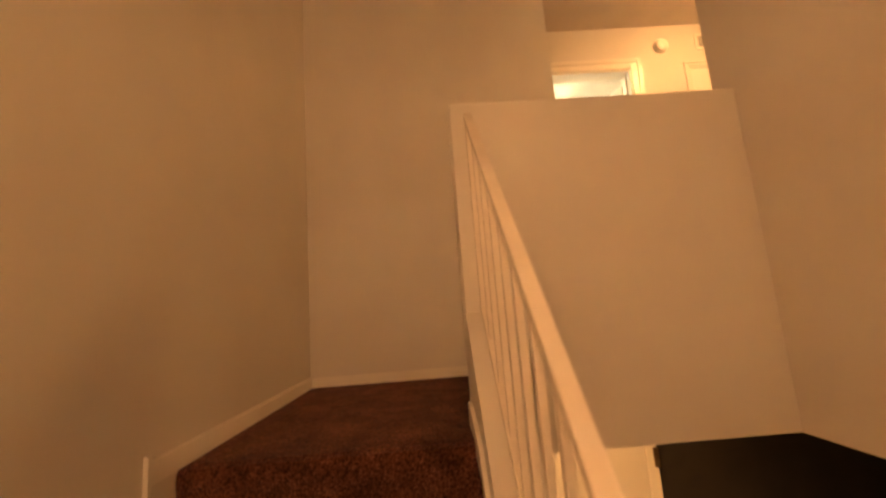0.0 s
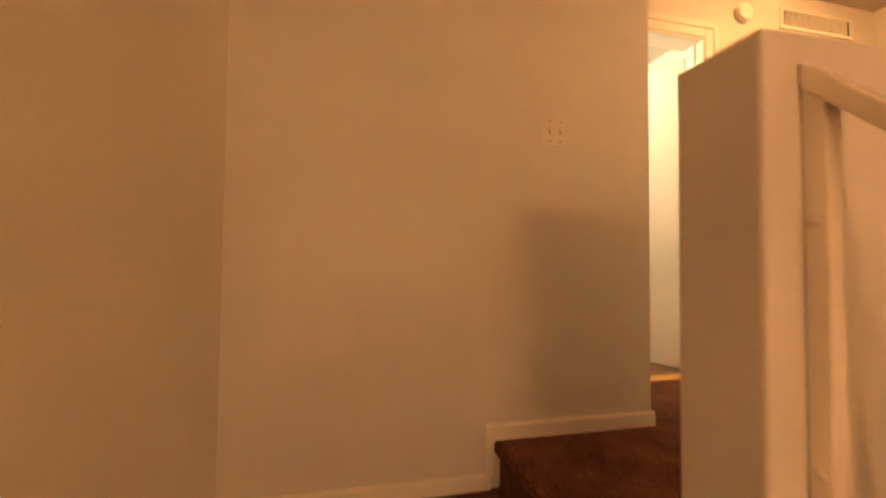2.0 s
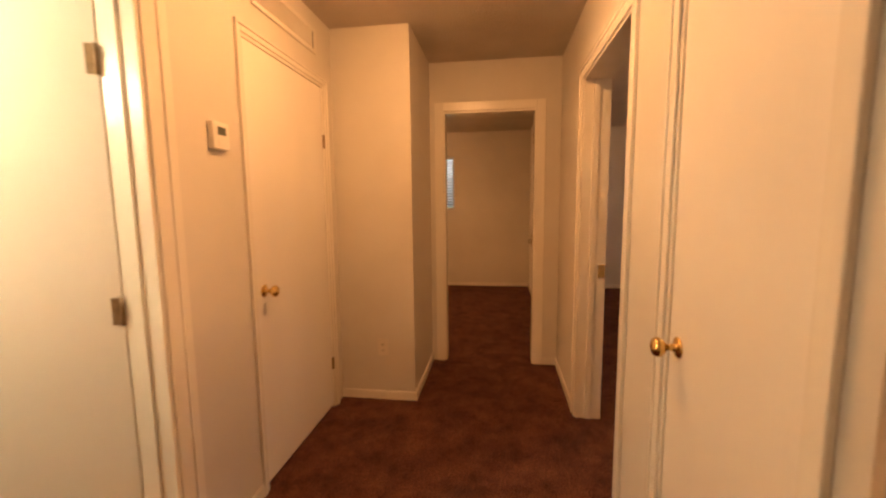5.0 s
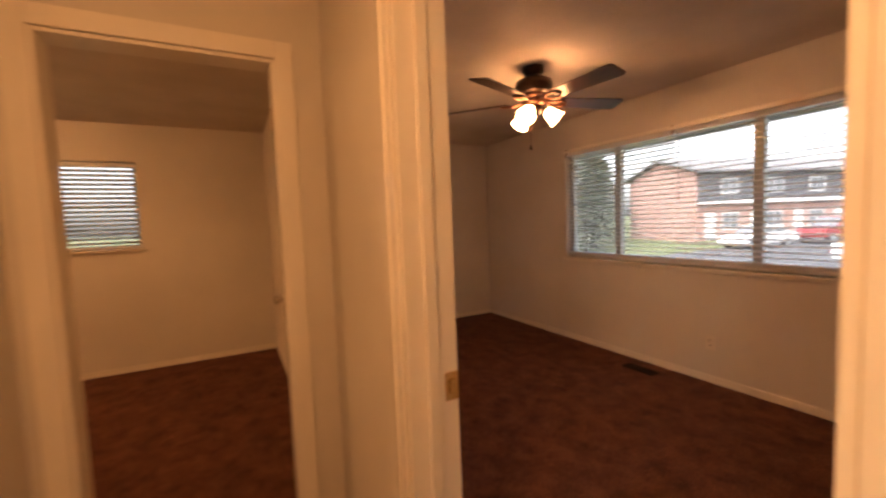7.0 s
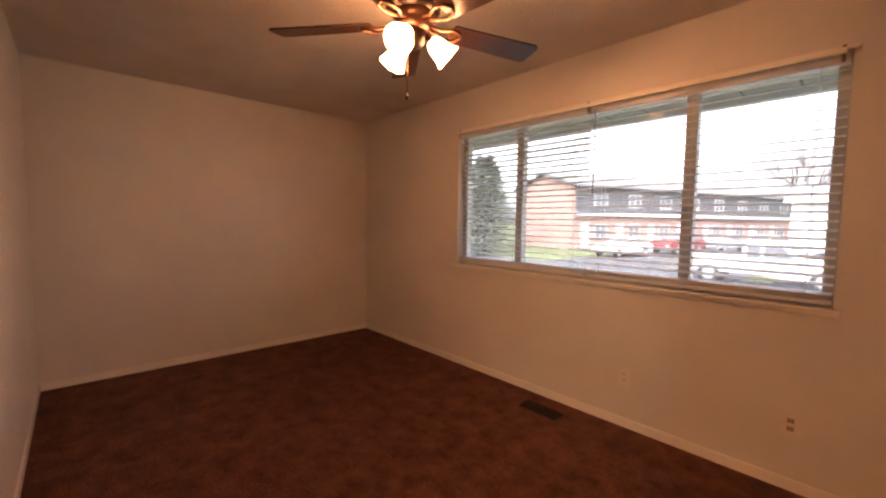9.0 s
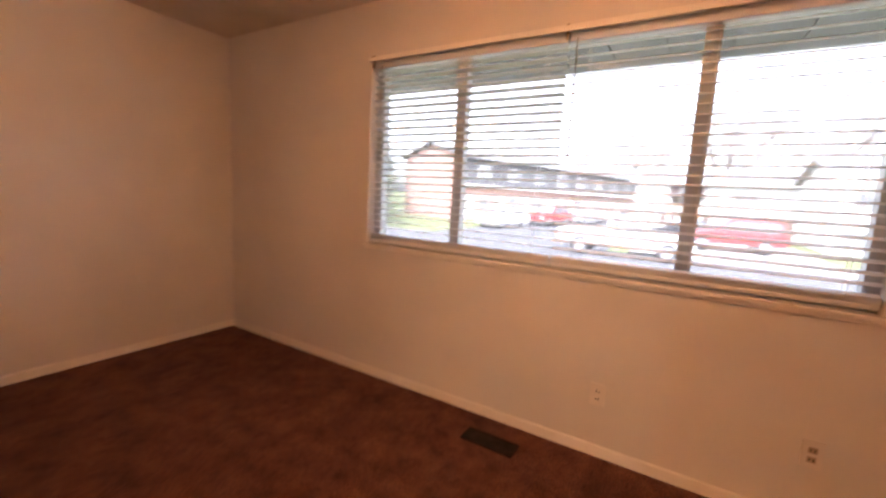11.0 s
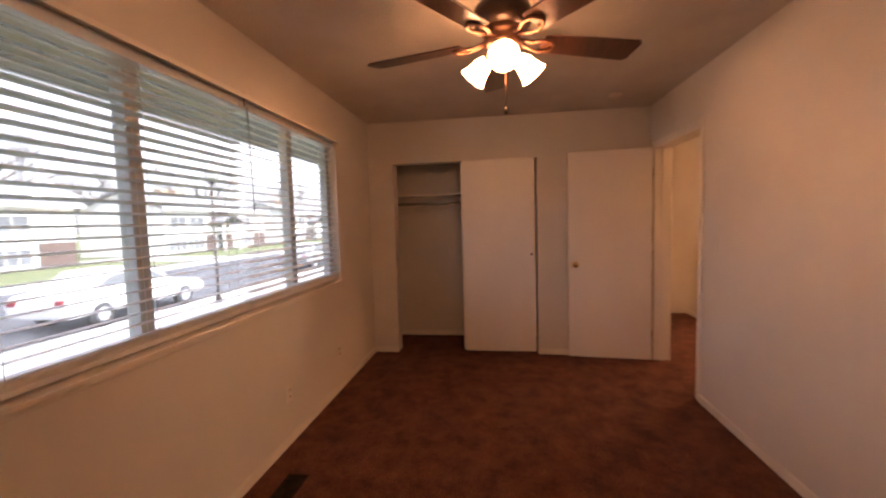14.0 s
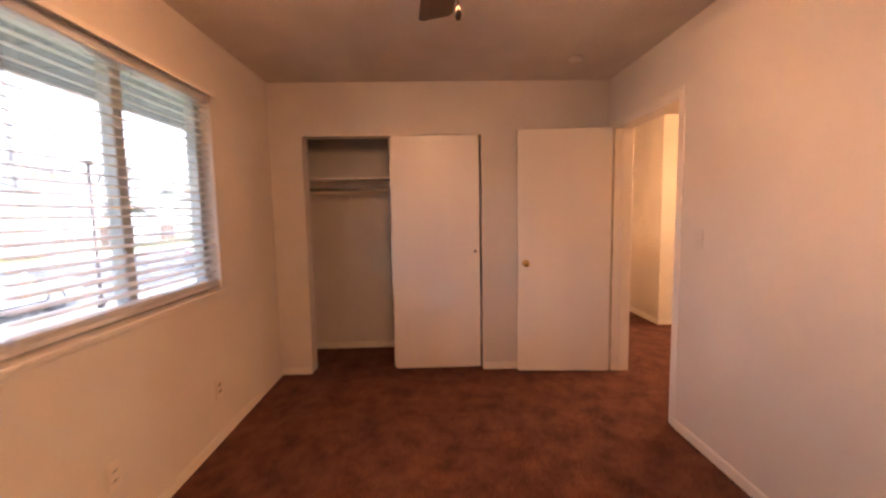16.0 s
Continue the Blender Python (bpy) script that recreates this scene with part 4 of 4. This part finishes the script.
# ---- vehicles ----
def vehicle(name, label, paint, m, kind="sedan"):
    """Local x runs forward, wheels on z = 0."""
    ob = thing(name, label, "car", m)
    if kind == "sedan":
        low = [(-2.2, 0.35), (-2.25, 0.7), (-2.1, 0.92), (-1.2, 0.97), (0.9, 0.95), (2.0, 0.8), (2.25, 0.62), (2.25, 0.35)]
        cab = [(-1.65, 0.95), (-0.95, 1.40), (0.25, 1.42), (1.05, 0.95)]
        wheels, wr, hw = (-1.35, 1.4), 0.32, 0.88
    elif kind == "suv":
        low = [(-2.25, 0.45), (-2.3, 0.8), (-2.22, 1.12), (0.85, 1.12), (2.1, 1.0), (2.3, 0.8), (2.3, 0.45)]
        cab = [(-2.15, 1.1), (-1.95, 1.74), (0.2, 1.76), (0.95, 1.1)]
        wheels, wr, hw = (-1.35, 1.45), 0.38, 0.92
    else:
        low = [(-2.7, 0.5), (-2.72, 1.08), (-0.7, 1.08), (1.0, 1.1), (2.5, 1.02), (2.7, 0.8), (2.7, 0.5)]
        cab = [(-0.7, 1.05), (-0.55, 1.72), (0.55, 1.74), (1.25, 1.08)]
        wheels, wr, hw = (-1.7, 1.75), 0.4, 0.95
    part("body", prism(low, "y", -hw, hw, bevel=0.06), paint, ob)
    part("cabin", prism(cab, "y", -hw + 0.12, hw - 0.12, bevel=0.05), paint, ob)
    x0, x1, x2, x3 = cab[0][0], cab[1][0], cab[2][0], cab[3][0]
    z0, z1 = cab[0][1] + 0.05, cab[1][1] - 0.09
    for sgn in (-1, 1):
        y = sgn * (hw - 0.12)
        mid = (x1 + x2) / 2
        part("side_window", prism([(x0 + 0.22, z0), (x1 + 0.08, z1), (mid - 0.05, z1), (mid - 0.05, z0)], "y", y - 0.008, y + 0.008), DGLASS, ob, "dark side window")
        part("side_window", prism([(mid + 0.05, z0), (mid + 0.05, z1), (x2 - 0.05, z1), (x3 - 0.2, z0)], "y", y - 0.008, y + 0.008), DGLASS, ob, "dark side window")
        part("headlight", boxes((low[-1][0] - 0.08, low[-1][0] + 0.01, sgn * (hw - 0.25) - 0.16, sgn * (hw - 0.25) + 0.16, 0.6, 0.74), bevel=0.02), LAMPGLASS, ob, "pale headlight")
        part("tail_light", boxes((low[0][0] - 0.06, low[0][0] + 0.03, sgn * (hw - 0.2) - 0.12, sgn * (hw - 0.2) + 0.12, 0.68, 0.84), bevel=0.02), RED, ob, "red tail light")
        for wx in wheels:
            wm = pose(wx, sgn * (hw - 0.1), wr, 90, 0, 0)
            bm = spin([(wr * 0.62, -0.11), (wr * 0.95, -0.11), (wr, -0.07), (wr, 0.07), (wr * 0.95, 0.11), (wr * 0.62, 0.11)], 22)
            bmesh.ops.transform(bm, matrix=wm, verts=bm.verts[:])
            ty = part("tyre", bm, RUBBER, ob, "black tyre")
            bm = spin([(wr * 0.62, -0.115), (wr * 0.5, -0.125), (wr * 0.15, -0.1), (wr * 0.15, 0.1), (wr * 0.5, 0.125), (wr * 0.62, 0.115)], 16)
            bmesh.ops.transform(bm, matrix=wm, verts=bm.verts[:])
            part("rim", bm, SILVER, ty, "silver wheel rim")
    part("windscreen", prism([(x2 + 0.06, cab[2][1] - 0.05), (x2 + 0.08, cab[2][1] - 0.03), (x3 - 0.02, cab[3][1] + 0.06), (x3 - 0.05, cab[3][1] + 0.04)], "y", -hw + 0.2, hw - 0.2), DGLASS, ob, "dark windscreen")
    return ob


RZ = G + 0.02
vehicle("pickup_truck", "white pickup truck parked at the far kerb", WHITE, pose(6.6, -21.3, RZ, 0, 0, 180), "pickup")
vehicle("car", "white sedan parked at the near kerb", WHITE, pose(-3.3, -13.7, RZ, 0, 0, 180))
vehicle("suv", "red estate car on the driveway", RED, pose(2.2, -28.5, G + 0.05, 0, 0, 8), "suv")
vehicle("car", "black car parked behind the red one", BLACK, pose(4.4, -33.5, G + 0.05, 0, 0, 20))
vehicle("car", "white sedan parked by the brick end wall", WHITE, pose(16.2, -30.5, G + 0.016, 0, 0, 75))
vehicle("suv", "red car parked along the dark block", RED, pose(14.6, -37.0, G + 0.016, 0, 0, 75), "suv")
vehicle("car", "silver sedan parked along the dark block", SILVER, pose(13.0, -43.5, G + 0.016, 0, 0, 75))
vehicle("car", "white sedan parked along the dark block", WHITE, pose(11.2, -50.5, G + 0.016, 0, 0, 75))
vehicle("car", "silver sedan parked down the street", SILVER, pose(-15.5, -13.7, RZ, 0, 0, 180))


# ---- trees and street lamp ----
def bare_tree(m, height, seed, label):
    rnd = random.Random(seed)
    ob = thing("tree", label, "tree", m)
    trunk_top = height * 0.32
    part("trunk", tube([(0, 0, -0.1), (0.05, 0.02, trunk_top * 0.5), (0, 0.06, trunk_top)], [height * 0.028, height * 0.023, height * 0.02], 10), BARK, ob)
    verts, faces = [], []

    def limb(p, d, length, rad, level):
        q = p + d * length
        u = d.orthogonal().normalized()
        w = d.cross(u)
        b = len(verts)
        for c, rr in ((p, rad), (q, rad * 0.6)):
            for k in range(4):
                a = k * math.pi / 2
                verts.append(c + rr * (u * math.cos(a) + w * math.sin(a)))
        for k in range(4):
            faces.append((b + k, b + (k + 1) % 4, b + 4 + (k + 1) % 4, b + 4 + k))
        if level == 0:
            return
        for k in range(3 if level > 1 else 4):
            nd = (d + 0.75 * Vector((rnd.uniform(-1, 1), rnd.uniform(-1, 1), rnd.uniform(-0.35, 0.8)))).normalized()
            limb(p + d * length * rnd.uniform(0.5, 1.0), nd, length * rnd.uniform(0.6, 0.9), rad * 0.5, level - 1)

    for k in range(6):
        a = k * 1.05 + rnd.uniform(-0.3, 0.3)
        limb(Vector((0, 0.06, trunk_top * rnd.uniform(0.75, 1.0))), Vector((math.cos(a) * 0.65, math.sin(a) * 0.65, rnd.uniform(0.7, 1.3))).normalized(), height * 0.25, height * 0.014, 4)
    me = bpy.data.meshes.new("crown")
    me.from_pydata([tuple(v) for v in verts], [], faces)
    me.materials.append(BARK)
    c = new("crown", me)
    c.parent = ob
    c["label"] = "bare winter branches"
    return ob


def evergreen(m, height, seed, label):
    rnd = random.Random(seed)
    ob = thing("tree", label, "tree", m)
    part("trunk", tube([(0, 0, -0.1), (0, 0, height * 0.9)], [height * 0.025, height * 0.006], 8), BARK, ob)
    verts, faces = [], []
    for i in range(2600):
        t = rnd.random() ** 0.8
        z = height * (0.08 + 0.9 * t)
        rmax = height * 0.40 * (1 - t) ** 0.8 * (0.75 + 0.3 * math.sin(z * 5 + 2 * math.sin(seed))) + 0.08
        a, rr = rnd.uniform(0, 2 * math.pi), rmax * rnd.uniform(0.35, 1.0)
        c = Vector((rr * math.cos(a), rr * math.sin(a), z - 0.25 * rr))
        out = Vector((math.cos(a), math.sin(a), rnd.uniform(-0.6, 0.3))) * rnd.uniform(0.18, 0.4)
        side = Vector((-math.sin(a), math.cos(a), rnd.uniform(-0.5, 0.5))) * rnd.uniform(0.06, 0.14)
        b = len(verts)
        verts += [c - side, c + side, c + out]
        faces.append((b, b + 1, b + 2))
    me = bpy.data.meshes.new("crown")
    me.from_pydata([tuple(v) for v in verts], [], faces)
    me.materials.append(NEEDLE)
    c = new("crown", me)
    c.parent = ob
    return ob


for x, y, h, sd in ((1, -60, 17, 1), (-7, -58, 16, 2), (-24, -50, 15, 3), (-33, -47, 12, 10), (-47, -46, 14, 4), (10, -66, 15, 5), (-75, -48, 14, 8), (-58, -27, 8, 9)):
    bare_tree(pose(x, y, G, 0, 0, sd * 40), h, sd, "bare winter tree behind the houses")
for x, y, h, sd in ((24.5, -25, 7.4, 11), (27.5, -27.5, 8.2, 12), (29, -30.5, 8.8, 13), (27, -21, 5.5, 14), (22.5, -22, 5.0, 15), (31, -34, 8.0, 16)):
    evergreen(pose(x, y, G), h, sd, "dark evergreen tree beside the brick end wall")
sl = thing("street_lamp", "dark post street lamp with a pale globe", "street lamp", pose(-4.4, -11.4, G + 0.13))
part("pole", spin([(0.1, 0), (0.1, 0.15), (0.045, 0.3), (0.03, 3.7)], 14), BRONZE, sl)
part("collar", spin([(0.045, 3.7), (0.1, 3.75), (0.1, 3.8)], 14), BRONZE, sl)
part("globe", spin([(0.09, 3.8), (0.19, 3.95), (0.2, 4.1), (0.12, 4.28), (0.03, 4.34)], 18), LAMPGLASS, sl, "pale lamp globe")

# curtain rod over the wide window
crod = thing("curtain_rod", "flat white telescoping curtain rod over the wide window", "curtain rod")
RZ0 = WZ1 - 0.022
part("rod", boxes((4.98, 6.205, WY + 0.040, WY + 0.048, RZ0, RZ0 + 0.022), (6.197, 6.205, WY + 0.013, WY + 0.040, RZ0, RZ0 + 0.022), bevel=0.002), TRIM, crod)
part("sleeve", boxes((3.765, 5.11, WY + 0.038, WY + 0.050, RZ0 - 0.002, RZ0 + 0.024), (3.765, 3.773, WY + 0.013, WY + 0.038, RZ0 - 0.002, RZ0 + 0.024), bevel=0.002), TRIM, crod)
for x in (3.777, 4.985, 6.193):
    part("bracket", boxes((x - 0.007, x + 0.007, WY + 0.012, WY + 0.015, RZ0 - 0.03, RZ0 + 0.045), (x - 0.005, x + 0.005, WY + 0.015, WY + 0.038, RZ0 + 0.024, RZ0 + 0.03), bevel=0.001), HINGE, crod, "dull bronze bracket")
# an unseen lamp added below the hall to brighten the lower cream wall
ll = thing("lower_wall_fill", "added unseen dome that brightens the lower cream wall", "ceiling light", pose(1.45, -0.75, -0.2))
part("rim", spin([(0.11, 0), (0.112, -0.015), (0.1, -0.022)], 24), BRONZE, ll, "bronze rim")
part("dome", spin([(0.098, -0.022), (0.085, -0.045), (0.05, -0.06), (0.008, -0.066)], 24), ROOMGLOW, ll, "glowing frosted glass dome")
